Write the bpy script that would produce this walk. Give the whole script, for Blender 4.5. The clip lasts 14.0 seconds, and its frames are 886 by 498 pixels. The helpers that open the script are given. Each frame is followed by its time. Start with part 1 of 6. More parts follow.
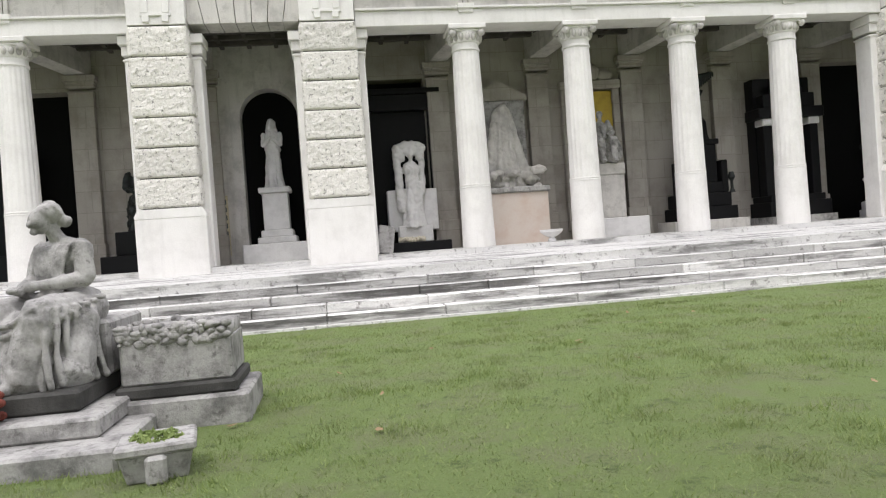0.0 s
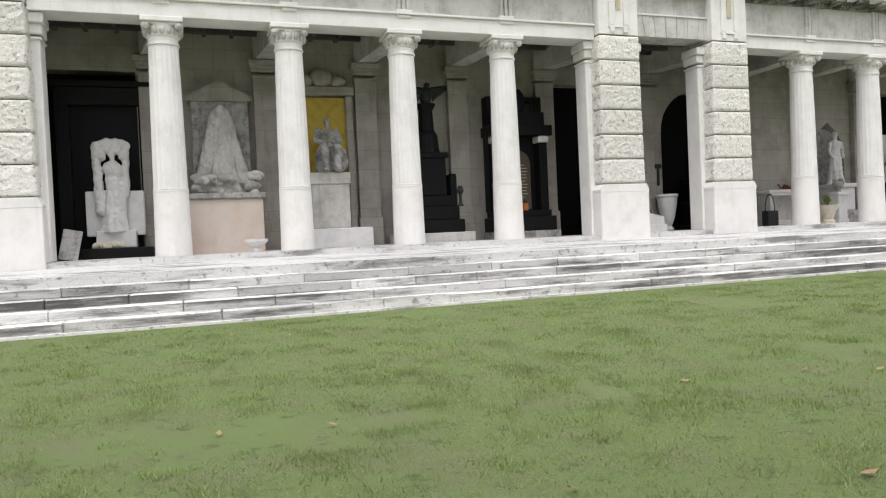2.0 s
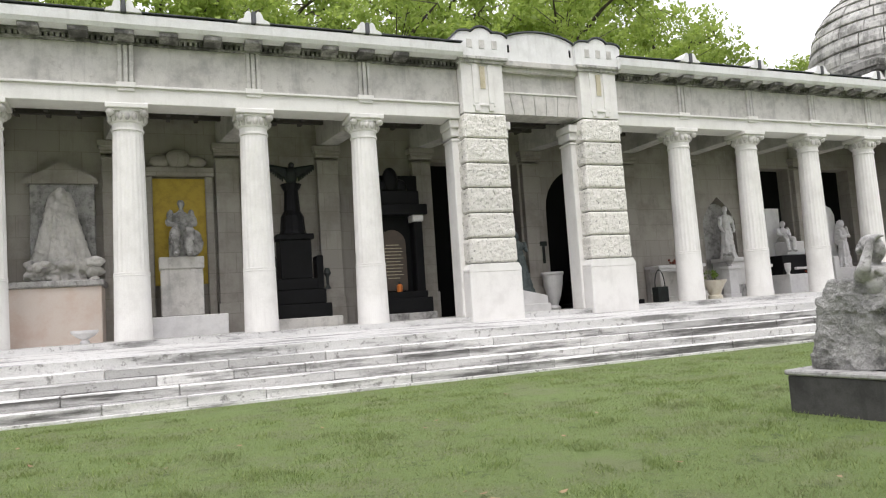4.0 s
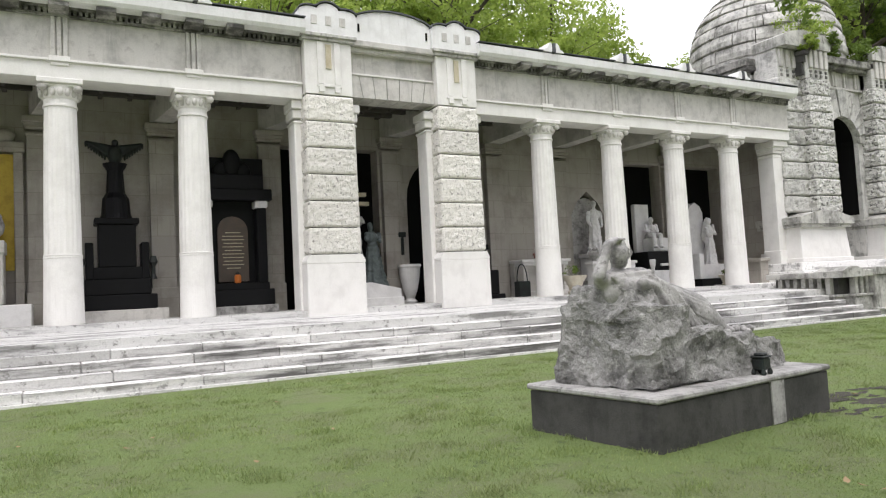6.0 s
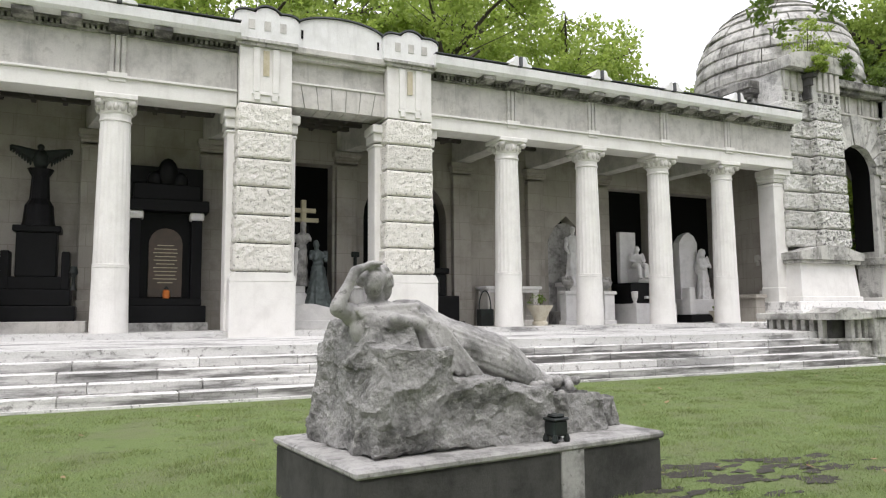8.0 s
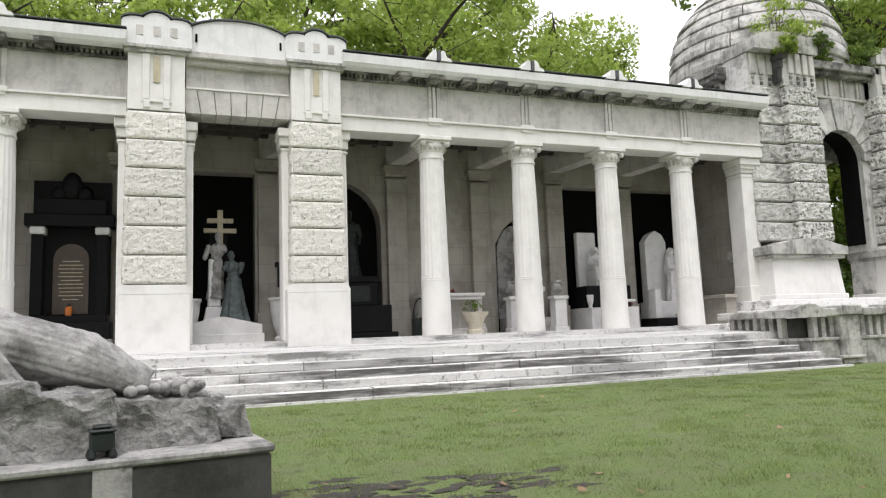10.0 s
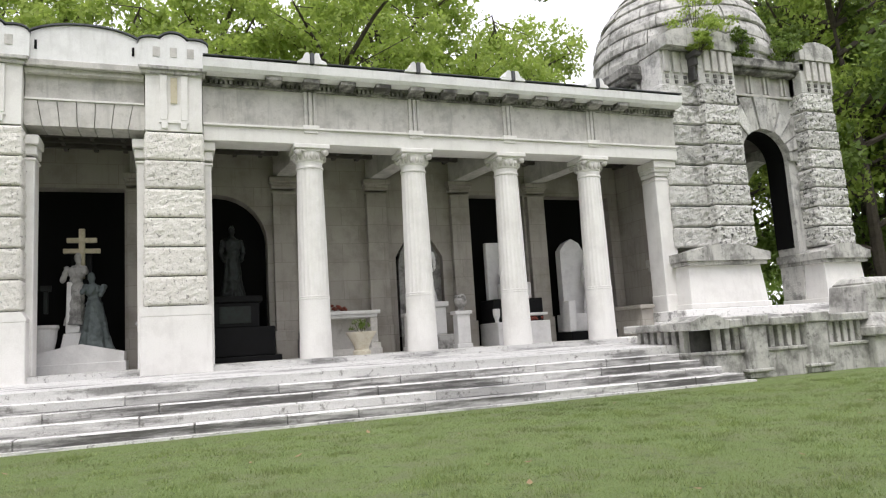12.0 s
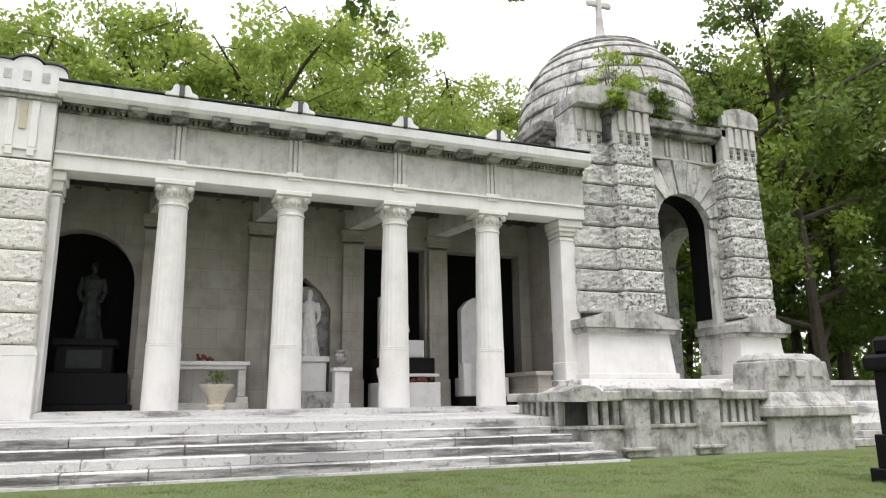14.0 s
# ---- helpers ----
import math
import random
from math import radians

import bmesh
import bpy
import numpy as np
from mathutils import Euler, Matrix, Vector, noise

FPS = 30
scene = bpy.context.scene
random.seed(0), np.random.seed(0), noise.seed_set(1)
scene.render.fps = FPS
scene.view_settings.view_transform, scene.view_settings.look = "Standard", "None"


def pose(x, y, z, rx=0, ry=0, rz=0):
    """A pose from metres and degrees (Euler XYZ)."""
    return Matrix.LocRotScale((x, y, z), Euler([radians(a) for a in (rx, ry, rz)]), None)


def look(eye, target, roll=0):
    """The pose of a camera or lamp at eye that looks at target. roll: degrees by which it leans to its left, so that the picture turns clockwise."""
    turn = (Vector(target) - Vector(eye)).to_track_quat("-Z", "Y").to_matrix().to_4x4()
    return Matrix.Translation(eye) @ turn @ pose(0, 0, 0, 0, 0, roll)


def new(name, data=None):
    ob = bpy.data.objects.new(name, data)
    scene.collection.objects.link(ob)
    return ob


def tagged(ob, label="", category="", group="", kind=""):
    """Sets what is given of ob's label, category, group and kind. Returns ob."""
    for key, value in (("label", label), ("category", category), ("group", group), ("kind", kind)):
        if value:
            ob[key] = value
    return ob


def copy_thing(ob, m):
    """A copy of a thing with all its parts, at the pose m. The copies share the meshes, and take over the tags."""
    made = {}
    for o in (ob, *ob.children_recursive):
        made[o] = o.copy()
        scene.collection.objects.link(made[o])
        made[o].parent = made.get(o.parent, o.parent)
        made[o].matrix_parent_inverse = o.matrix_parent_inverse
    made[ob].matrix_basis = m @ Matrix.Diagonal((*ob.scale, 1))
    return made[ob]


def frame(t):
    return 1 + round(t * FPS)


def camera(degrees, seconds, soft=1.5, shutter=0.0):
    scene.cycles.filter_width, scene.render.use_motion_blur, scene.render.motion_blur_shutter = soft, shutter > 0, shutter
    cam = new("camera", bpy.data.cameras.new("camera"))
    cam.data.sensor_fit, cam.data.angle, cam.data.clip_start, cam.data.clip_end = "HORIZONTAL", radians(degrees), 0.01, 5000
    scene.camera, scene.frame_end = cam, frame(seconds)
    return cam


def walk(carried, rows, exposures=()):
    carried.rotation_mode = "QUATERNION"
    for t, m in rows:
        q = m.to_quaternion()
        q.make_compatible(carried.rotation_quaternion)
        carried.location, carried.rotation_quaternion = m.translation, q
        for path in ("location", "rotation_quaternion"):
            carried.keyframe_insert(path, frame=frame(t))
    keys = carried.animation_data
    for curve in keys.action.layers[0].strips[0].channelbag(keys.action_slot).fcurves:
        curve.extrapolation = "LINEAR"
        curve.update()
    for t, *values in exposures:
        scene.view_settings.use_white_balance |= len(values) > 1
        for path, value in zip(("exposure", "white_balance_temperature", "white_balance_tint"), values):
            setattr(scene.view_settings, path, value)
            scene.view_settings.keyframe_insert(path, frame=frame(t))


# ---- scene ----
cam = camera(64.0, 14.0, soft=1.2)
PATH = [
    (0, (-0.671, 0.448, 1.28), (-0.381, 2.427, 1.258), -4.2),
    (0.5, (0.243, 0.461, 1.303), (0.593, 2.429, 1.254), -4.2),
    (1, (1.268, 0.406, 1.313), (1.864, 2.314, 1.249), -4.5),
    (1.5, (2.141, 0.295, 1.3), (2.699, 2.212, 1.193), -4.8),
    (2, (3.054, 0.145, 1.293), (3.71, 2.034, 1.251), -2.6),
    (2.5, (3.879, 0.085, 1.317), (4.569, 1.958, 1.44), -3.5),
    (3, (4.641, 0.067, 1.32), (5.315, 1.936, 1.544), -2.6),
    (3.2, (4.901, 0.076, 1.332), (5.637, 1.925, 1.526), -4.1),
    (5.3, (6.937, -0.051, 1.394), (7.767, 1.763, 1.527), -1.8),
    (5.5, (7.212, -0.035, 1.404), (8.136, 1.737, 1.478), -3.3),
    (6, (7.958, -0.008, 1.41), (8.905, 1.75, 1.526), -2.9),
    (6.5, (8.688, 0.068, 1.412), (9.565, 1.852, 1.624), -0.9),
    (7, (9.376, 0.081, 1.449), (10.304, 1.837, 1.682), -2.0),
    (7.5, (10.088, 0.039, 1.475), (10.916, 1.848, 1.684), -1.2),
    (7.7, (10.348, 0.026, 1.458), (11.194, 1.83, 1.635), -0.4),
    (9.8, (13.936, -0.356, 1.163), (14.579, 1.513, 1.469), -2.2),
    (10, (14.268, -0.365, 1.152), (14.967, 1.495, 1.385), -2.1),
    (10.5, (15.053, -0.286, 1.168), (15.816, 1.542, 1.451), -2.7),
    (11, (15.738, -0.236, 1.244), (16.39, 1.64, 1.472), -3.1),
    (11.5, (16.54, -0.195, 1.303), (17.313, 1.633, 1.545), -4.2),
    (12, (17.257, -0.207, 1.307), (17.975, 1.642, 1.563), -3.5),
    (12.5, (18.008, -0.239, 1.307), (18.692, 1.615, 1.614), -2.1),
    (13, (18.802, -0.238, 1.275), (19.414, 1.645, 1.553), -2.7),
    (13.5, (19.609, -0.226, 1.238), (20.264, 1.633, 1.575), -1.1),
    (14, (20.356, -0.166, 1.228), (21.084, 1.649, 1.647), -0.6),
]
walk(cam, [(t, look(eye, target, roll)) for t, eye, target, roll in PATH])

# ---------------------------------------------------------------- world and light
world = bpy.data.worlds.new("overcast_sky")
scene.world = world
world.use_nodes = True
wt = world.node_tree
wt.nodes.clear()
w_out = wt.nodes.new("ShaderNodeOutputWorld")
w_bg = wt.nodes.new("ShaderNodeBackground")
w_sky = wt.nodes.new("ShaderNodeTexSky")
w_sky.sky_type = "NISHITA"
w_sky.sun_disc = False
w_sky.sun_elevation = radians(66)
w_sky.sun_rotation = radians(200)
w_sky.dust_density = 4.0
w_sky.air_density = 1.0
w_mix = wt.nodes.new("ShaderNodeMix")
w_mix.data_type = "RGBA"
w_mix.inputs["Factor"].default_value = 0.85
w_mix.inputs["B"].default_value = (10.4, 10.15, 11.0, 1)
wt.links.new(w_sky.outputs["Color"], w_mix.inputs["A"])
wt.links.new(w_mix.outputs["Result"], w_bg.inputs["Color"])
w_bg.inputs["Strength"].default_value = 0.13
wt.links.new(w_bg.outputs["Background"], w_out.inputs["Surface"])

sun = new("sun", bpy.data.lights.new("sun", "SUN"))
sun.data.energy = 1.3
sun.data.angle = radians(25)
sun.data.color = (1.0, 0.985, 0.96)
sun.matrix_world = look((0, 0, 30), (5, 12.3, 0))
scene.view_settings.exposure = 0.5

# ---------------------------------------------------------------- materials


def material(name, base, rough=0.7, metal=0.0, dark=None, scale=3.0, amount=0.6, grain=40.0, bump=0.25, bump_scale=60.0, streak=0.0,
             spots=None, per_piece=0.0, coat=0.0, spec=0.4, joints=None, long=1.0, detail=8.0, low=0.42, high=0.68):
    """A weathered surface: base colour, grime of a second colour in large blotches and streaks, fine grain and relief."""
    m = bpy.data.materials.new(name)
    m.use_nodes = True
    nt = m.node_tree
    n, l = nt.nodes, nt.links
    p = n["Principled BSDF"]
    p.inputs["Roughness"].default_value = rough
    p.inputs["Metallic"].default_value = metal
    p.inputs["Coat Weight"].default_value = coat
    p.inputs["Specular IOR Level"].default_value = spec
    geo = n.new("ShaderNodeNewGeometry")
    info = n.new("ShaderNodeObjectInfo")
    pos = geo.outputs["Position"]
    dark = dark or tuple(c * 0.45 for c in base)

    def noise_of(vec, sc, det=6.0, rgh=0.6):
        t = n.new("ShaderNodeTexNoise")
        t.inputs["Scale"].default_value = sc
        t.inputs["Detail"].default_value = det
        t.inputs["Roughness"].default_value = rgh
        l.new(vec, t.inputs["Vector"])
        return t.outputs["Fac"]

    def ramp(fac, lo, hi):
        r = n.new("ShaderNodeMapRange")
        r.interpolation_type = "SMOOTHSTEP"
        r.inputs["From Min"].default_value = lo
        r.inputs["From Max"].default_value = hi
        l.new(fac, r.inputs["Value"])
        return r.outputs["Result"]

    def mixed(fac, a, b):
        x = n.new("ShaderNodeMix")
        x.data_type = "RGBA"
        if isinstance(fac, float):
            x.inputs["Factor"].default_value = fac
        else:
            l.new(fac, x.inputs["Factor"])
        for sock, v in (("A", a), ("B", b)):
            if isinstance(v, tuple):
                x.inputs[sock].default_value = (*v, 1)
            else:
                l.new(v, x.inputs[sock])
        return x.outputs["Result"]

    def times(a, k):
        x = n.new("ShaderNodeMath")
        x.operation = "MULTIPLY"
        l.new(a, x.inputs[0])
        if isinstance(k, float):
            x.inputs[1].default_value = k
        else:
            l.new(k, x.inputs[1])
        return x.outputs[0]

    lay = n.new("ShaderNodeMapping")
    lay.inputs["Scale"].default_value = (1 / long, 1, 1)
    l.new(pos, lay.inputs["Vector"])
    blot = ramp(noise_of(lay.outputs["Vector"], scale, detail + 4, 0.68), low, high)
    col = mixed(times(blot, amount), base, dark)
    if streak:
        mp = n.new("ShaderNodeMapping")
        mp.inputs["Scale"].default_value = (3.5, 3.5, 0.35)
        l.new(pos, mp.inputs["Vector"])
        st = ramp(noise_of(mp.outputs["Vector"], 2.2, 7.0), 0.5, 0.75)
        col = mixed(times(st, streak), col, dark)
    if spots:
        vo = n.new("ShaderNodeTexNoise")
        vo.inputs["Scale"].default_value = scale * 2.7
        vo.inputs["Detail"].default_value = 9.0
        vo.inputs["Roughness"].default_value = 0.72
        l.new(pos, vo.inputs["Vector"])
        col = mixed(times(ramp(vo.outputs["Fac"], 0.54, 0.66), 0.8), col, spots)
    if joints:
        sep = n.new("ShaderNodeSeparateXYZ")
        com = n.new("ShaderNodeCombineXYZ")
        along = n.new("ShaderNodeMath")
        l.new(pos, sep.inputs["Vector"])
        l.new(sep.outputs["X"], along.inputs[0])
        l.new(sep.outputs["Y"], along.inputs[1])
        l.new(along.outputs[0], com.inputs["X"])
        l.new(sep.outputs["Z"], com.inputs["Y"])
        br = n.new("ShaderNodeTexBrick")
        br.inputs["Scale"].default_value = 1.0
        br.inputs["Brick Width"].default_value = joints[0]
        br.inputs["Row Height"].default_value = joints[1]
        br.inputs["Mortar Size"].default_value = 0.007
        br.inputs["Color1"].default_value = (0.0, 0.0, 0.0, 1)
        br.inputs["Color2"].default_value = (0.35, 0.35, 0.35, 1)
        br.inputs["Mortar"].default_value = (1, 1, 1, 1)
        l.new(com.outputs["Vector"], br.inputs["Vector"])
        col = mixed(times(br.outputs["Color"], 0.6), col, dark)
    gr = noise_of(pos, grain, 4.0)
    col = mixed(times(ramp(gr, 0.35, 0.75), 0.22), col, dark)
    if per_piece:
        x = n.new("ShaderNodeHueSaturation")
        mr = n.new("ShaderNodeMapRange")
        mr.inputs["To Min"].default_value = 1 - per_piece
        mr.inputs["To Max"].default_value = 1 + per_piece * 0.5
        l.new(info.outputs["Random"], mr.inputs["Value"])
        l.new(mr.outputs["Result"], x.inputs["Value"])
        l.new(col, x.inputs["Color"])
        col = x.outputs["Color"]
    l.new(col, p.inputs["Base Color"])
    if bump:
        b = n.new("ShaderNodeBump")
        b.inputs["Strength"].default_value = bump
        b.inputs["Distance"].default_value = 0.02 if bump < 0.95 else 0.05
        l.new(noise_of(pos, bump_scale, 8.0, 0.65), b.inputs["Height"])
        l.new(b.outputs["Normal"], p.inputs["Normal"])
    return m


STONE = material("weathered_limestone", (0.60, 0.58, 0.545), 0.85, dark=(0.26, 0.25, 0.235), scale=1.4, amount=0.6, streak=0.45, bump=0.35, spots=(0.42, 0.40, 0.37))
GRIME_SHADE = material("grime_and_shade_moulding", (0.36, 0.35, 0.325), 0.9, dark=(0.045, 0.043, 0.04), scale=2.2, amount=0.9, low=0.38, high=0.6, streak=0.5, bump=0.4, spots=(0.09, 0.088, 0.08))
RISER = material("stained_shaded_riser_stone", (0.62, 0.61, 0.59), 0.85, dark=(0.06, 0.057, 0.053), scale=2.4, amount=0.9, bump=0.35, per_piece=0.3, spots=(0.16, 0.15, 0.14), low=0.44, high=0.6, long=9.0)
LEDGE = material("stained_balustrade_stone", (0.55, 0.54, 0.505), 0.9, dark=(0.09, 0.088, 0.08), scale=1.6, amount=0.75, streak=0.7, bump=0.4, spots=(0.15, 0.145, 0.135))
COLUMN = material("pale_column_stone", (0.78, 0.765, 0.735), 0.75, dark=(0.52, 0.50, 0.47), scale=1.6, amount=0.35, streak=0.25, bump=0.12)
RUSTIC = material("rough_rusticated_stone", (0.80, 0.775, 0.72), 0.9, dark=(0.16, 0.15, 0.13), scale=11.0, amount=0.75, low=0.56, high=0.64, bump=1.0, bump_scale=14.0, per_piece=0.1, spots=(0.62, 0.59, 0.53))
TOWER = material("soiled_tower_stone", (0.66, 0.65, 0.615), 0.9, dark=(0.13, 0.128, 0.12), scale=1.3, amount=0.75, low=0.5, high=0.66, bump=1.0, bump_scale=16.0, per_piece=0.22, streak=0.45, spots=(0.30, 0.295, 0.28))
PITTED = material("pitted_tower_stone", (0.66, 0.65, 0.615), 0.9, dark=(0.07, 0.07, 0.065), scale=9.0, amount=0.9, low=0.53, high=0.60, bump=1.0, bump_scale=16.0, per_piece=0.2, streak=0.35, spots=(0.42, 0.41, 0.39))
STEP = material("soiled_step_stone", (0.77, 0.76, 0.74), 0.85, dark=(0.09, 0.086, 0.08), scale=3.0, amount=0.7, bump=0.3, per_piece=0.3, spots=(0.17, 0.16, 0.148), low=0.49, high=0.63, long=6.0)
# Colours of the loggia's wall and ceiling are lowered to deepen its shade.
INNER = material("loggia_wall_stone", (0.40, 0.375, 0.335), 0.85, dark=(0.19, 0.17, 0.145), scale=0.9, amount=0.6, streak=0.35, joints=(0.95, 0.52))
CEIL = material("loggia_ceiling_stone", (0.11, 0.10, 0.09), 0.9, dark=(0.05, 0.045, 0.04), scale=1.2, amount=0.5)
BLACK = material("black_granite", (0.008, 0.008, 0.009), 0.45, spec=0.14, dark=(0.006, 0.006, 0.006), scale=8, bump=0.03)
VOID = material("recess_shade_black", (0.006, 0.006, 0.006), 0.9, spec=0.1, dark=(0.006, 0.006, 0.006), scale=2, bump=0.1)
BRONZE = material("dark_bronze", (0.022, 0.023, 0.022), 0.5, 0.25, spec=0.3, dark=(0.03, 0.045, 0.04), scale=6, bump=0.15)
VERDIGRIS = material("green_grey_bronze", (0.10, 0.12, 0.12), 0.6, 0.3, dark=(0.04, 0.05, 0.05), scale=5, bump=0.15)
MARBLE = material("white_marble", (0.72, 0.71, 0.70), 0.5, dark=(0.45, 0.44, 0.43), scale=3, amount=0.4, bump=0.06)
GREYMARBLE = material("weathered_grey_marble", (0.42, 0.41, 0.393), 0.8, dark=(0.09, 0.088, 0.085), scale=3.2, amount=0.8, bump=0.4, bump_scale=45, spots=(0.11, 0.105, 0.10), streak=0.35)
PINK = material("pinkish_marble", (0.60, 0.53, 0.47), 0.55, dark=(0.52, 0.38, 0.30), scale=1.8, amount=0.6, bump=0.05)
# Contrast of the speckle is raised to imitate lit tops and black undersides.
ROCK = material("speckled_lit_shaded_rock", (0.36, 0.353, 0.338), 0.95, dark=(0.035, 0.035, 0.032), scale=3.0, amount=0.8, bump=1.0, bump_scale=18, spots=(0.52, 0.51, 0.48))
DAMP_SHADE = material("damp_and_shade_dark_stone", (0.075, 0.073, 0.068), 0.8, dark=(0.022, 0.022, 0.02), scale=2.0, amount=0.8, bump=0.3, streak=0.4)
MOSAIC = material("yellow_gold_mosaic", (0.50, 0.36, 0.05), 0.4, 0.2, dark=(0.30, 0.20, 0.03), scale=5, grain=120, bump=0.2, bump_scale=150)
GOLD = material("dull_gold", (0.52, 0.47, 0.34), 0.5, 0.1, dark=(0.33, 0.28, 0.17), scale=8, bump=0.1)
CREAM = material("cream_pottery", (0.58, 0.545, 0.45), 0.7, dark=(0.40, 0.33, 0.22), scale=6, bump=0.1)
LEAD = material("dark_lead_sheet", (0.10, 0.105, 0.11), 0.6, 0.4, dark=(0.05, 0.05, 0.05), scale=3, bump=0.1)
FASCIA = material("white_painted_fascia", (0.78, 0.78, 0.77), 0.7, dark=(0.45, 0.44, 0.42), scale=1.5, amount=0.35, streak=0.35, bump=0.08)
TABLET = material("brown_marble_tablet", (0.075, 0.06, 0.048), 0.4, dark=(0.12, 0.08, 0.06), scale=5, bump=0.03)
FLOWER = material("faded_red_flowers", (0.20, 0.05, 0.035), 0.9, dark=(0.07, 0.03, 0.02), scale=12, bump=0.5)
ORANGE = material("orange_lantern_glass", (0.45, 0.15, 0.03), 0.3, dark=(0.5, 0.1, 0.02), scale=9, bump=0.0)
BARK = material("grey_brown_bark", (0.09, 0.075, 0.06), 0.95, dark=(0.035, 0.03, 0.025), scale=5, bump=0.8, bump_scale=14, streak=0.5)
EARTH = material("damp_bare_soil", (0.06, 0.055, 0.045), 0.95, dark=(0.03, 0.028, 0.022), scale=4, bump=0.6)


def leaf_material(name, a, b, trans=0.35, dry=None):
    m = bpy.data.materials.new(name)
    m.use_nodes = True
    n, l = m.node_tree.nodes, m.node_tree.links
    p = n["Principled BSDF"]
    p.inputs["Roughness"].default_value = 0.55
    geo = n.new("ShaderNodeNewGeometry")
    mix = n.new("ShaderNodeMix")
    mix.data_type = "RGBA"
    mix.inputs["A"].default_value = (*a, 1)
    mix.inputs["B"].default_value = (*b, 1)
    nz = n.new("ShaderNodeTexNoise")
    nz.inputs["Scale"].default_value = 0.6
    l.new(geo.outputs["Position"], nz.inputs["Vector"])
    add = n.new("ShaderNodeMath")
    add.operation = "ADD"
    l.new(geo.outputs["Random Per Island"], add.inputs[0])
    l.new(nz.outputs["Fac"], add.inputs[1])
    half = n.new("ShaderNodeMath")
    half.operation = "MULTIPLY"
    half.inputs[1].default_value = 0.55
    l.new(add.outputs[0], half.inputs[0])
    l.new(half.outputs[0], mix.inputs["Factor"])
    col = mix.outputs["Result"]
    if dry:
        # withered patches, a metre or so wide with ragged rims
        worn = n.new("ShaderNodeTexNoise")
        worn.inputs["Scale"].default_value = 0.9
        worn.inputs["Detail"].default_value = 9.0
        worn.inputs["Roughness"].default_value = 0.72
        l.new(geo.outputs["Position"], worn.inputs["Vector"])
        mr = n.new("ShaderNodeMapRange")
        mr.inputs["From Min"].default_value = 0.45
        mr.inputs["From Max"].default_value = 0.64
        mr.inputs["To Max"].default_value = 0.8
        l.new(worn.outputs["Fac"], mr.inputs["Value"])
        patch = n.new("ShaderNodeMix")
        patch.data_type = "RGBA"
        patch.inputs["B"].default_value = (*dry, 1)
        l.new(col, patch.inputs["A"])
        l.new(mr.outputs["Result"], patch.inputs["Factor"])
        col = patch.outputs["Result"]
    l.new(col, p.inputs["Base Color"])
    tr = n.new("ShaderNodeBsdfTranslucent")
    l.new(col, tr.inputs["Color"])
    ms = n.new("ShaderNodeMixShader")
    ms.inputs["Fac"].default_value = trans
    l.new(p.outputs["BSDF"], ms.inputs[1])
    l.new(tr.outputs["BSDF"], ms.inputs[2])
    l.new(ms.outputs["Shader"], n["Material Output"].inputs["Surface"])
    return m


LEAF = leaf_material("fresh_green_leaves", (0.19, 0.285, 0.045), (0.40, 0.49, 0.11), 0.6)
LEAF_DARK = leaf_material("deep_green_leaves", (0.075, 0.13, 0.024), (0.20, 0.28, 0.055), 0.5)
GRASS = leaf_material("short_grass_blades", (0.122, 0.19, 0.054), (0.335, 0.41, 0.142), 0.4, dry=(0.225, 0.255, 0.118))
DEAD_LEAF = leaf_material("fallen_dry_leaves", (0.20, 0.11, 0.05), (0.42, 0.30, 0.16), 0.2)


def turf_material():
    m = material("mown_lawn_turf", (0.175, 0.24, 0.076), 0.95, dark=(0.185, 0.215, 0.097), scale=1.3, amount=0.9, low=0.46, high=0.6, grain=22, bump=1.0, bump_scale=40, spots=(0.082, 0.115, 0.036))
    return m


TURF = turf_material()

# ---------------------------------------------------------------- building kit


def mesh_of(bm, name, mat, smooth=False):
    me = bpy.data.meshes.new(name)
    bmesh.ops.recalc_face_normals(bm, faces=bm.faces)
    bm.to_mesh(me)
    bm.free()
    if mat:
        me.materials.append(mat)
    if smooth:
        for f in me.polygons:
            f.use_smooth = True
    return me


def part(name, bm, mat, parent=None, label="", smooth=False):
    ob = new(name, mesh_of(bm, name, mat, smooth))
    ob.parent = parent
    if label:
        ob["label"] = label
    return ob


def thing(name, label, category, at=(0, 0, 0), turn=0.0, group="", kind=""):
    ob = new(name)
    ob.empty_display_size = 0.2
    ob.matrix_basis = pose(*at, 0, 0, turn)
    return tagged(ob, label, category, group, kind)


def box(bm, x0, x1, y0, y1, z0, z1, bevel=0.0, taper=0.0):
    """A block; taper draws its top in by so much on each side."""
    t = taper
    vs = [bm.verts.new(c) for c in ((x0, y0, z0), (x1, y0, z0), (x1, y1, z0), (x0, y1, z0),
                                    (x0 + t, y0 + t, z1), (x1 - t, y0 + t, z1), (x1 - t, y1 - t, z1), (x0 + t, y1 - t, z1))]
    fs = [bm.faces.new([vs[i] for i in f]) for f in ((3, 2, 1, 0), (4, 5, 6, 7), (0, 1, 5, 4), (1, 2, 6, 5), (2, 3, 7, 6), (3, 0, 4, 7))]
    if bevel:
        es = {e for f in fs for e in f.edges}
        bmesh.ops.bevel(bm, geom=list(es), offset=bevel, segments=1, affect="EDGES", clamp_overlap=True)
    return bm


def boxes(*specs, bevel=0.0):
    bm = bmesh.new()
    for s in specs:
        box(bm, *s[:6], bevel=s[6] if len(s) > 6 else bevel)
    return bm


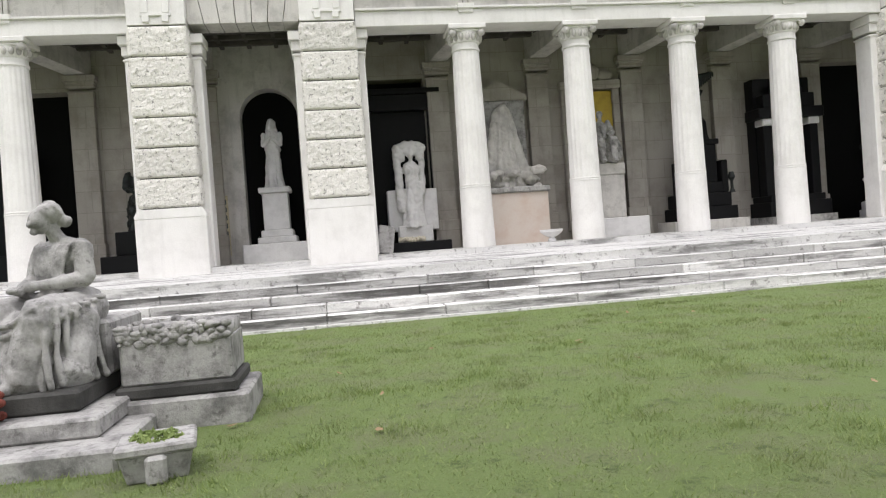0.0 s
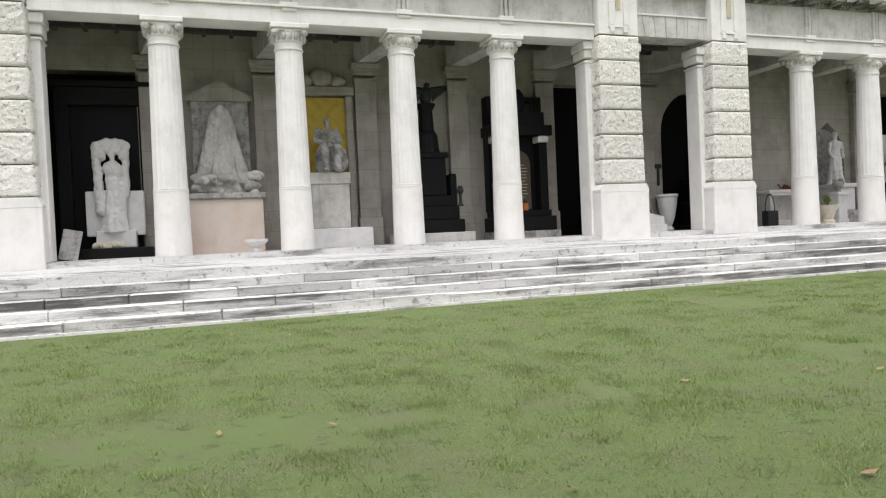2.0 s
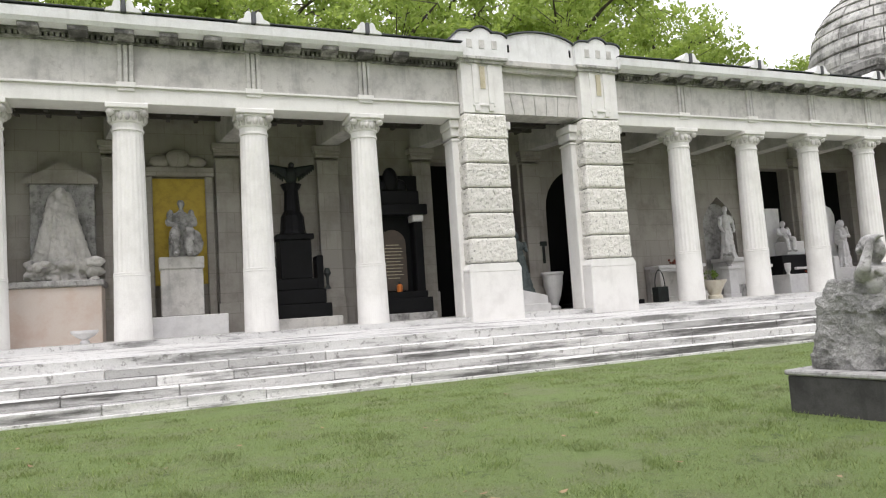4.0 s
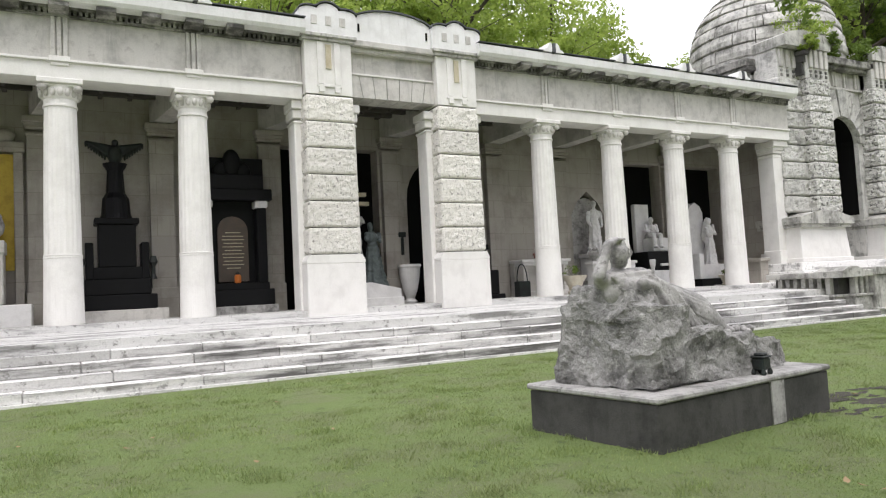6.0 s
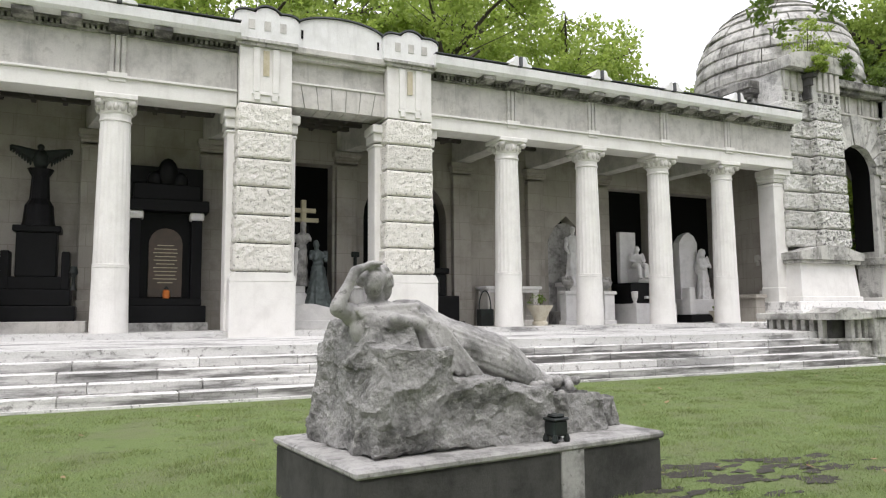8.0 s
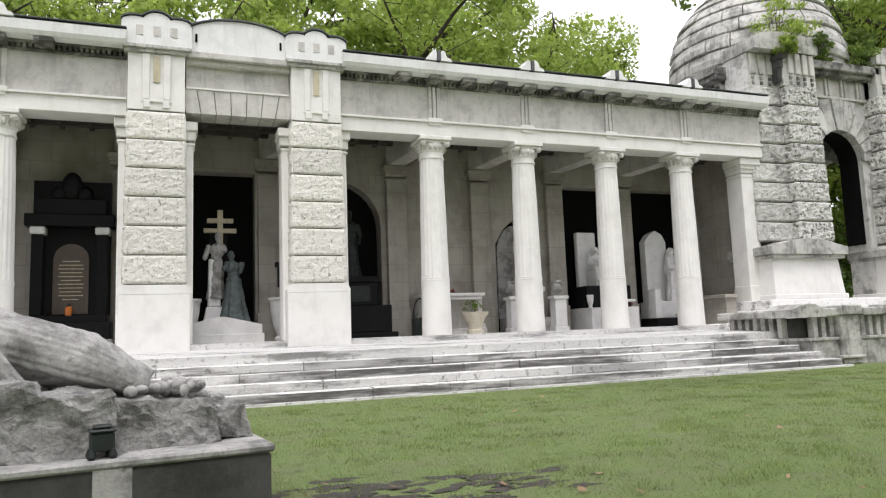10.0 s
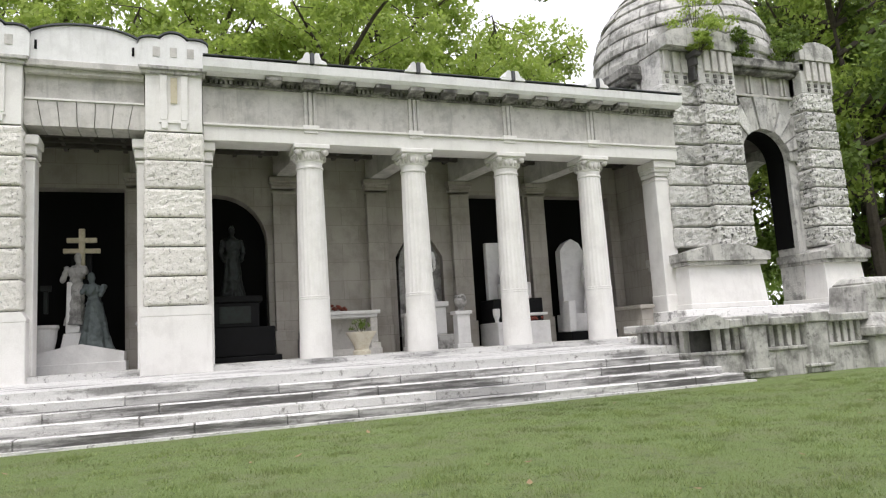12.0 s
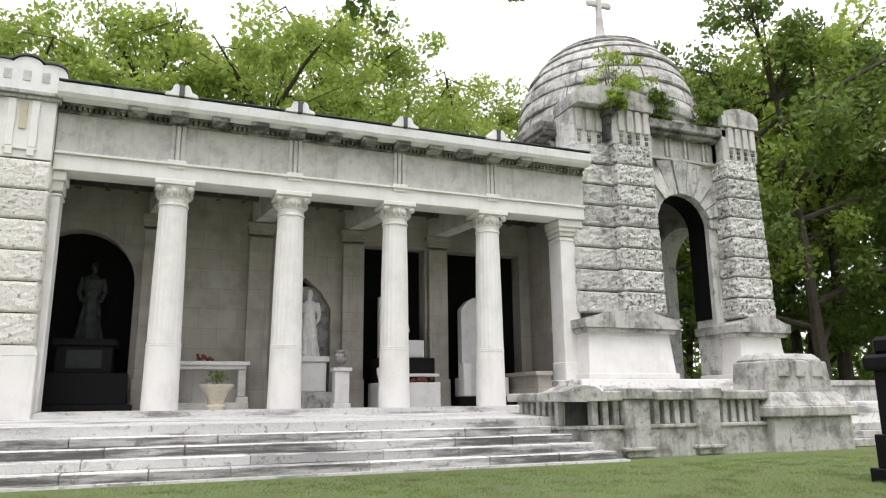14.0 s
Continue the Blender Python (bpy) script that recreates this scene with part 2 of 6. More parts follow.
def lathe(bm, profile, n=24, cx=0.0, cy=0.0, wave=None):
    """Turns (radius, z) rows round an axis. wave(angle, z) scales the radius."""
    rings = []
    for r, z in profile:
        rings.append([bm.verts.new((cx + r * (wave(2 * math.pi * i / n, z) if wave else 1) * math.cos(2 * math.pi * i / n),
                                    cy + r * (wave(2 * math.pi * i / n, z) if wave else 1) * math.sin(2 * math.pi * i / n), z)) for i in range(n)])
    for a, b in zip(rings, rings[1:]):
        for i in range(n):
            bm.faces.new((a[i], a[(i + 1) % n], b[(i + 1) % n], b[i]))
    bm.faces.new(rings[0][::-1])
    bm.faces.new(rings[-1])
    return bm


def prism_y(bm, outline, y0, y1):
    """An outline of (x, z) pushed from y0 to y1."""
    a = [bm.verts.new((x, y0, z)) for x, z in outline]
    b = [bm.verts.new((x, y1, z)) for x, z in outline]
    n = len(outline)
    bm.faces.new(a)
    bm.faces.new(b[::-1])
    for i in range(n):
        bm.faces.new((a[i], b[i], b[(i + 1) % n], a[(i + 1) % n]))
    return bm


def prism_x(bm, outline, x0, x1):
    """An outline of (y, z) pushed from x0 to x1."""
    a = [bm.verts.new((x0, y, z)) for y, z in outline]
    b = [bm.verts.new((x1, y, z)) for y, z in outline]
    n = len(outline)
    bm.faces.new(a)
    bm.faces.new(b[::-1])
    for i in range(n):
        bm.faces.new((a[i], b[i], b[(i + 1) % n], a[(i + 1) % n]))
    return bm


def arc(cx, cz, r, a0, a1, n=14, flat=1.0):
    return [(cx + r * math.cos(radians(a0 + (a1 - a0) * i / n)), cz + flat * r * math.sin(radians(a0 + (a1 - a0) * i / n))) for i in range(n + 1)]


def ball(bm, c, r, n=12):
    """An ellipsoid; r is a number or three of them."""
    r = (r, r, r) if isinstance(r, (int, float)) else r
    res = bmesh.ops.create_uvsphere(bm, u_segments=n, v_segments=max(6, n // 2 + 2), radius=1.0)
    for v in res["verts"]:
        v.co = Vector((c[0] + v.co.x * r[0], c[1] + v.co.y * r[1], c[2] + v.co.z * r[2]))


def limb(bm, p, q, r0, r1, n=10):
    """A tapered round bar with rounded ends."""
    p, q = Vector(p), Vector(q)
    d = (q - p).normalized()
    u = d.orthogonal().normalized()
    w = d.cross(u)
    rings = []
    for c, r in ((p - d * r0 * 0.7, r0 * 0.5), (p, r0), (q, r1), (q + d * r1 * 0.7, r1 * 0.5)):
        rings.append([bm.verts.new(c + (u * math.cos(2 * math.pi * i / n) + w * math.sin(2 * math.pi * i / n)) * r) for i in range(n)])
    for a, b in zip(rings, rings[1:]):
        for i in range(n):
            bm.faces.new((a[i], a[(i + 1) % n], b[(i + 1) % n], b[i]))
    bm.faces.new(rings[0][::-1])
    bm.faces.new(rings[-1])


ROUGH = bpy.data.textures.new("stone_chips", "CLOUDS")
ROUGH.noise_scale = 0.16
ROUGH.noise_depth = 5
ROUGH.noise_type = "HARD_NOISE"
FOLDS = bpy.data.textures.new("cloth_folds", "WOOD")
FOLDS.wood_type = "BANDNOISE"
FOLDS.noise_scale = 0.16
FOLDS.turbulence = 9.0
CRAG = bpy.data.textures.new("rock_crags", "MUSGRAVE")
CRAG.musgrave_type = "RIDGED_MULTIFRACTAL"
CRAG.noise_scale = 0.45
CRAG.octaves = 5
CRAG.lacunarity = 2.1


def carved(name, bm, mat, label, category, at, turn=0.0, voxel=0.03, smooth=4, folds=0.02, crag=0.0, tex=None, scale=1.0):
    """A figure carved from one block: rough volumes fused, smoothed and given the relief of cloth or rock."""
    ob = new(name, mesh_of(bm, name, mat, True))
    ob.matrix_basis = pose(*at, 0, 0, turn) @ Matrix.Scale(scale, 4)
    r = ob.modifiers.new("fuse", "REMESH")
    r.mode, r.voxel_size, r.use_smooth_shade = "VOXEL", voxel, True
    s = ob.modifiers.new("soften", "SMOOTH")
    s.iterations = smooth
    if crag:
        d = ob.modifiers.new("crags", "DISPLACE")
        d.texture, d.strength, d.mid_level, d.texture_coords = CRAG, crag, 0.6, "LOCAL"
    if crag:
        d = ob.modifiers.new("facets", "DECIMATE")
        d.ratio = 0.55
        r.use_smooth_shade = False
    if folds:
        d = ob.modifiers.new("relief", "DISPLACE")
        d.texture, d.strength, d.mid_level, d.texture_coords = tex or FOLDS, folds, 0.5, "LOCAL"
    return tagged(ob, label, category)


def draped(bm, h, r_foot, r_waist, lean=0.0, folds=9, seed=0, sy=0.8):
    """The lower body of a standing draped figure, with hanging folds."""
    rnd = random.Random(seed)
    ph = [rnd.uniform(0, 6.28) for _ in range(4)]
    n, rows = 48, 14
    rings = []
    for k in range(rows):
        f = k / (rows - 1)
        r = r_foot + (r_waist - r_foot) * f ** 0.7
        ring = []
        for i in range(n):
            a = 2 * math.pi * i / n
            w = 1 + (1 - 0.5 * f) * (0.10 * math.sin(folds * a + ph[0] + f) + 0.06 * math.sin((folds + 4) * a + ph[1] - 2 * f))
            ring.append(bm.verts.new((r * w * math.cos(a) + lean * f, sy * r * w * math.sin(a), h * f)))
        rings.append(ring)
    for a, b in zip(rings, rings[1:]):
        for i in range(n):
            bm.faces.new((a[i], a[(i + 1) % n], b[(i + 1) % n], b[i]))
    bm.faces.new(rings[0][::-1])
    bm.faces.new(rings[-1])


def torso(bm, z, h, w=0.2, d=0.14, lean=(0, 0)):
    """Waist to crown above z for a body of height h: chest, shoulders, neck and head."""
    lx, ly = lean
    ball(bm, (lx * 0.3, ly * 0.3, z + 0.10 * h), (w * 0.8, d, 0.14 * h))
    ball(bm, (lx * 0.6, ly * 0.6, z + 0.26 * h), (w, d * 1.1, 0.15 * h))
    limb(bm, (lx * 0.9, ly * 0.9, z + 0.36 * h), (lx, ly, z + 0.46 * h), 0.06, 0.055)
    ball(bm, (lx * 1.05, ly * 1.1, z + 0.53 * h), (0.085, 0.105, 0.125))

# ---------------------------------------------------------------- the large structure
BAY = 2.67
PIERS = (-4.15, -0.56, 13.78, 17.37)
COLS = (-12.61, -9.94, -7.27, 2.59, 5.28, 7.98, 10.65, 20.47, 23.15, 25.82, 28.45)
AXIS, FLOOR, CAP, WALL = 16.78, 1.08, 6.2, 19.1
# pilasters on the rear wall
PILASTERS = (-12.2, -9.45, -6.63, -3.72, -0.85, 2.2, 4.91, 7.56, 10.21, 12.95, 16.55, 20.14, 22.74, 25.3, 27.85)
X0, X1 = -15.0, 31.0


def structure(name, bm, mat, label, category, smooth=False):
    return tagged(new(name, mesh_of(bm, name, mat, smooth)), label, category, kind="structure")


# worn spot in the lawn beside the boulder: (x, y, radius)
WORN = (15.75, 4.75, 0.9)


def lie(x, y):
    """Height of the lawn."""
    return 0.03 * noise.noise((x * 0.23, y * 0.23, 3.0)) + 0.012 * noise.noise((x * 1.1, y * 1.1, 7.0)) if 0 < y < 11.5 and -8 < x < 40 else -0.01


def lawn():
    bm = bmesh.new()
    xs = [-1500, -300, -80] + [-30 + 1.5 * i for i in range(15)] + [-7.6 + 0.4 * i for i in range(119)] + [41.5 + 1.5 * i for i in range(13)] + [120, 400, 1500]
    ys = [-1500, -300, -60] + [-12 + 1.5 * i for i in range(9)] + [1.2 + 0.4 * i for i in range(28)] + [13.5 + 1.5 * i for i in range(18)] + [80, 300, 1500]
    rows = []
    for y in ys:
        rows.append([bm.verts.new((x, y, lie(x, y))) for x in xs])
    for a, b in zip(rows, rows[1:]):
        for i in range(len(xs) - 1):
            bm.faces.new((a[i], a[i + 1], b[i + 1], b[i]))
    structure("ground", bm, TURF, "mown green lawn with worn patches", "lawn", True)


lawn()


def bare_soil():
    """Small ragged spots of soil that show through the worn turf."""
    rng = random.Random(12)
    bm = bmesh.new()
    for k in range(70):
        x, y = WORN[0] + rng.gauss(0, 0.75), WORN[1] + rng.gauss(0, 0.32)
        r = rng.uniform(0.03, 0.14)
        z = lie(x, y) + 0.005
        ring = []
        for i in range(11):
            a = 2 * math.pi * i / 11
            q = r * rng.uniform(0.45, 1.35)
            ring.append(bm.verts.new((x + 1.7 * q * math.cos(a), y + 0.8 * q * math.sin(a), z + rng.uniform(-0.012, 0.006))))
        top = bm.verts.new((x, y, z + 0.008))
        for i in range(11):
            bm.faces.new((top, ring[i], ring[(i + 1) % 11]))
    tagged(new("bare_soil", mesh_of(bm, "bare_soil", EARTH, True)), "spots of bare damp soil in the worn lawn", "soil", kind="stuff")


bare_soil()


# grass blades between the path and the steps: an even sward and longer, darker tufts
def grass_blades():
    rng = np.random.default_rng(5)
    n = 430000
    x = rng.uniform(-5, 36, n)
    y = 1.6 + (12.25 - 1.6) * rng.random(n) ** 1.35
    m = 1500
    cx, cy = rng.uniform(-5, 34, m), 1.8 + 9.5 * rng.random(m) ** 1.3
    pick = rng.integers(0, m, 150000)
    tx, ty = cx[pick] + rng.normal(0, 0.11, len(pick)), cy[pick] + rng.normal(0, 0.09, len(pick))
    tall = np.r_[np.zeros(n), np.ones(len(pick))]
    x, y = np.r_[x, tx], np.r_[y, ty]
    keep = np.array([noise.noise((a * 0.5, b * 0.5, 1.0)) + 0.35 * noise.noise((a * 2.1, b * 2.1, 4.0)) > -0.55 for a, b in zip(x, y)])
    a, b, r = WORN
    keep &= ((x - a) / 1.6) ** 2 + ((y - b) / 0.75) ** 2 > (r * rng.uniform(0.0, 1.3, len(x))) ** 2
    keep &= y < 12.27
    x, y, tall = x[keep], y[keep], tall[keep]
    n = len(x)
    h = rng.uniform(0.006, 0.03, n) + tall * rng.uniform(0.005, 0.035, n)
    a = rng.uniform(0, 6.283, n)
    w = rng.uniform(0.003, 0.008, n)
    lx, ly = rng.normal(0, 0.025, n), rng.normal(0, 0.025, n)
    g = np.array([lie(p, q) for p, q in zip(x, y)])
    v = np.empty((n, 3, 3))
    v[:, 0] = np.stack([x - w * np.cos(a), y - w * np.sin(a), g - 0.01], 1)
    v[:, 1] = np.stack([x + w * np.cos(a), y + w * np.sin(a), g - 0.01], 1)
    v[:, 2] = np.stack([x + lx, y + ly, g + h], 1)
    me = bpy.data.meshes.new("grass")
    me.from_pydata(v.reshape(-1, 3).tolist(), [], np.arange(3 * n).reshape(-1, 3).tolist())
    me.materials.append(GRASS)
    tagged(new("grass", me), "short uneven green grass blades on the lawn", "grass", kind="stuff")


grass_blades()


def fallen_leaves():
    rng = random.Random(31)
    bm = bmesh.new()
    for _ in range(110):
        x, y = rng.uniform(-2, 30), 2.2 + 8.5 * rng.random() ** 1.4
        z, s, a = lie(x, y) + 0.028, rng.uniform(0.025, 0.05), rng.uniform(0, 6.28)
        u, w = Vector((math.cos(a), math.sin(a), rng.uniform(-0.3, 0.3))) * s, Vector((-math.sin(a), math.cos(a), rng.uniform(-0.3, 0.3))) * s * 0.6
        c = Vector((x, y, z))
        bm.faces.new([bm.verts.new(q) for q in (c - u, c - 0.3 * u + w, c + 0.4 * u + 0.8 * w, c + u + Vector((0, 0, 0.012)), c + 0.4 * u - 0.8 * w, c - 0.3 * u - w)])
    tagged(new("fallen_leaves", mesh_of(bm, "fallen_leaves", DEAD_LEAF)), "scattered dry brown leaves on the lawn", "leaves", kind="stuff")


fallen_leaves()

# platform, its sloping pavement and the raised strip that carries the columns
bm = bmesh.new()
prism_x(bm, [(13.62, 0.0), (13.62, 0.86), (16.30, 0.95), (16.30, FLOOR), (20.4, FLOOR), (20.4, 0.0)], X0, 31.6)
structure("platform", bm, STEP, "pale stone terrace with a raised strip under the columns", "terrace")

bm = boxes((X0, 29.4, 12.30, 12.5, -0.1, 0.035))
structure("kerb", bm, STEP, "thin stone kerb along the foot of the steps", "kerb")

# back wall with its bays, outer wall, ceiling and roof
# near-black rear wall: the deep shade of niches and open bays as colour
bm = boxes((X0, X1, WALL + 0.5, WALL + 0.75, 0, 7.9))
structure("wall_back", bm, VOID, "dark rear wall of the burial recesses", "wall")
bm = boxes((X0, 31.5, 16.5, 20.6, 7.86, 8.0))
structure("roof", bm, LEAD, "flat dark roof behind the parapet", "roof")


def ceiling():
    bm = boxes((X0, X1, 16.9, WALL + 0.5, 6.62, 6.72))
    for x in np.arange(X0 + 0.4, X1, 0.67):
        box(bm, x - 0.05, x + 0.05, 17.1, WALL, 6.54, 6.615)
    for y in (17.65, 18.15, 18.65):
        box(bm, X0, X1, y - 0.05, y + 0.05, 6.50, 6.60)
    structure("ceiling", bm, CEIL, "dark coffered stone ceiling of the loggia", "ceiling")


ceiling()
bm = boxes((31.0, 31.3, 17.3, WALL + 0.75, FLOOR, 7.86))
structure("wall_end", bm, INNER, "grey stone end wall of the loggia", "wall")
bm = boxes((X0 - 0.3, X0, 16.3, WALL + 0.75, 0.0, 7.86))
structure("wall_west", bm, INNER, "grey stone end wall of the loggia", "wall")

# wall bays between the pilasters: plain wall, arched niche (centre, radius, spring) or open dark recess
NODES = [X0 + 0.1, *PILASTERS, X1 - 0.02]
BAYS = {1: "open", 2: "open", 4: (-2.2, 0.72, 4.8), 5: "open", 10: "open", 11: (18.4, 1.3, 4.2), 13: (24.0, 0.72, 3.75), 14: "open", 15: "open"}


def wall_bay(a, b, kind):
    y0, y1 = WALL, WALL + 0.5
    bm = bmesh.new()
    if kind == "plain":
        box(bm, a, b, y0, y1, FLOOR, 6.62)
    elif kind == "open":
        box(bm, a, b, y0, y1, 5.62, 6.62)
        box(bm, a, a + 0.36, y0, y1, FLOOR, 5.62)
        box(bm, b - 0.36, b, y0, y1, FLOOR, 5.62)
    else:
        c, r, spring = kind
        half = arc(c, spring, r, 180, 0) if r > 0.72 or a < 0 else [(c - r, spring), (c - 0.62 * r, spring + 0.62 * r), (c, spring + 1.15 * r), (c + 0.62 * r, spring + 0.62 * r), (c + r, spring)]
        prism_y(bm, [(a, FLOOR), (c - r, FLOOR)] + half + [(c + r, FLOOR), (b, FLOOR), (b, 6.62), (a, 6.62)], y0, y1)
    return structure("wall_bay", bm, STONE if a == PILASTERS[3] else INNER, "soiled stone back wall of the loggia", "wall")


for i, (a, b) in enumerate(zip(NODES, NODES[1:])):
    wall_bay(a, b, BAYS.get(i, "plain"))


# back pilasters and the beams that tie them to the columns
def back_pilaster(x, front):
    t = thing("back_pilaster", "grey stone pilaster against the loggia wall", "pilaster", (x, 0, 0), group="back pilasters")
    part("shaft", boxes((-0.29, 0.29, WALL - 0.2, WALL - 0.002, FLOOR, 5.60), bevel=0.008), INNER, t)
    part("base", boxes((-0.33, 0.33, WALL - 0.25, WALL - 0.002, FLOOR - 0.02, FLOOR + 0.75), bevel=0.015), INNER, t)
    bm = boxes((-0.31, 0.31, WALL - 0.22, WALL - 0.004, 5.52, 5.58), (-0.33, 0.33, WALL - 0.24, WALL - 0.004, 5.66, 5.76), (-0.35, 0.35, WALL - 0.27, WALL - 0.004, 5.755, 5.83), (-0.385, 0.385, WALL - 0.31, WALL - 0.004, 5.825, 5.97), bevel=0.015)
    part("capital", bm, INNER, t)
    if front is not None:
        bm = bmesh.new()
        dx = front - x
        vs = [bm.verts.new(c) for c in ((-0.24, WALL - 0.01, 5.975), (0.24, WALL - 0.01, 5.975), (0.24, WALL - 0.01, 6.6), (-0.24, WALL - 0.01, 6.6),
                                        (dx - 0.24, 17.13, 6.1), (dx + 0.24, 17.13, 6.1), (dx + 0.24, 17.13, 6.6), (dx - 0.24, 17.13, 6.6))]
        for f in ((0, 1, 2, 3), (7, 6, 5, 4), (0, 4, 5, 1), (1, 5, 6, 2), (2, 6, 7, 3), (3, 7, 4, 0)):
            bm.faces.new([vs[k] for k in f])
        part("beam", bm, STONE, t, "pale stone tie beam")
    return t


FRONTS = sorted(COLS + PIERS)
for x in PILASTERS:
    near = min(FRONTS, key=lambda q: abs(q - x))
    back_pilaster(x, near if abs(near - x) < 1.0 else None)


# columns
def fluted(bm, profile, flutes=20, n=80):
    lathe(bm, profile, n, wave=lambda a, z: 1 - 0.03 * (0.5 + 0.5 * math.cos(a * flutes)))


def column(x):
    t = thing("column", "white stone column with a fluted upper shaft", "column", (x, AXIS, FLOOR), group="loggia columns")
    bm = bmesh.new()
    lathe(bm, [(0.385, 0.0), (0.388, 0.03), (0.378, 0.5), (0.366, 1.38), (0.374, 1.385), (0.374, 1.41), (0.364, 1.415), (0.364, 1.43), (0.372, 1.435), (0.372, 1.46), (0.36, 1.465)], 48)
    part("drum", bm, COLUMN, t, smooth=False)
    bm = bmesh.new()
    fluted(bm, [(0.36, 1.465), (0.352, 2.2), (0.342, 3.0), (0.326, 3.9), (0.312, 4.55)])
    part("fluted_shaft", bm, COLUMN, t)
    bm = bmesh.new()
    lathe(bm, [(0.312, 4.55), (0.335, 4.56), (0.335, 4.60), (0.315, 4.61), (0.315, 4.72), (0.34, 4.74), (0.37, 4.86), (0.38, 4.98)], 40)
    part("neck", bm, COLUMN, t)
    bm = bmesh.new()
    for k in range(16):
        a = 2 * math.pi * k / 16
        ball(bm, (0.36 * math.cos(a), 0.36 * math.sin(a), 4.85), (0.06, 0.06, 0.095), 8)
    for sx in (-1, 1):
        for sy in (-1, 1):
            ball(bm, (sx * 0.33, sy * 0.33, 4.93), (0.095, 0.095, 0.085), 8)
    part("leaf_carving", bm, STONE, t, "soiled carved leaves under the slab", True)
    part("abacus", boxes((-0.43, 0.43, -0.43, 0.43, 5.01, 5.12), (-0.38, 0.38, -0.38, 0.38, 4.96, 5.01), bevel=0.015), COLUMN, t)
    return t


first = column(COLS[0])
for x in COLS[1:]:
    copy_thing(first, pose(x, AXIS, FLOOR))


# square end pilaster where the arcade meets the pavilion
def end_pilaster():
    t = thing("end_pilaster", "pale stone end pilaster beside the pavilion", "pilaster", (30.93, 16.9, 0))
    part("shaft", boxes((-0.28, 0.28, -0.25, 0.4, FLOOR, 5.72), bevel=0.015), COLUMN, t)
    part("base", boxes((-0.31, 0.31, -0.29, 0.4, FLOOR - 0.02, FLOOR + 1.15), bevel=0.02), COLUMN, t)
    part("capital", boxes((-0.30, 0.30, -0.27, 0.4, 5.6, 5.66), (-0.31, 0.31, -0.29, 0.4, 5.74, 5.86), (-0.35, 0.35, -0.34, 0.4, 5.86, 5.98), (-0.39, 0.39, -0.40, 0.4, 5.98, 6.19), bevel=0.015), COLUMN, t)


end_pilaster()


# rough-faced blocks
def rough_block(w, h, d, seed, rough=0.035, nx=22, nz=10, batter=0.0):
    """A block w wide, h high and d deep whose front and sides are hewn rough inside a smooth margin; its front stands at y = 0."""
    bm = bmesh.new()
    rnd = random.Random(seed)
    off = Vector((rnd.uniform(0, 90), rnd.uniform(0, 90), rnd.uniform(0, 90)))
    per = 2 * d + w
    n = nx + 8
    cols = []
    for i in range(n + 1):
        s = per * i / n
        if s < d:
            p, nrm = Vector((-w / 2, d - s, 0)), Vector((-1, 0, 0))
        elif s > d + w:
            p, nrm = Vector((w / 2, s - d - w, 0)), Vector((1, 0, 0))
        else:
            p, nrm = Vector((-w / 2 + s - d, 0, 0)), Vector((0, -1, 0))
        edge = min(abs(s - d), abs(s - d - w))
        col = []
        for k in range(nz + 1):
            f = k / nz
            z = h * f
            e = min(1, min(z, h - z) / 0.05) * min(1, edge / 0.05)
            q = p + Vector((0, 0, z))
            bulge = (0.03 + rough * (noise.fractal((q + off) * 6.5, 0.9, 2.0, 3) + 0.8 * min(0.0, noise.noise((q - off) * 13.0) + 0.1))) * e - (0.03 if f in (0, 1) else 0)
            q = q + nrm * bulge
            q.x *= 1 - batter * z
            col.append(bm.verts.new(q))
        cols.append(col)
    for a, b in zip(cols, cols[1:]):
        for k in range(nz):
            bm.faces.new((a[k], b[k], b[k + 1], a[k + 1]))
    bm.faces.new([c[-1] for c in cols])
    bm.faces.new([c[0] for c in cols][::-1])
    bm.faces.new([*[v for v in cols[0]], *[v for v in cols[-1]][::-1]])
    return bm


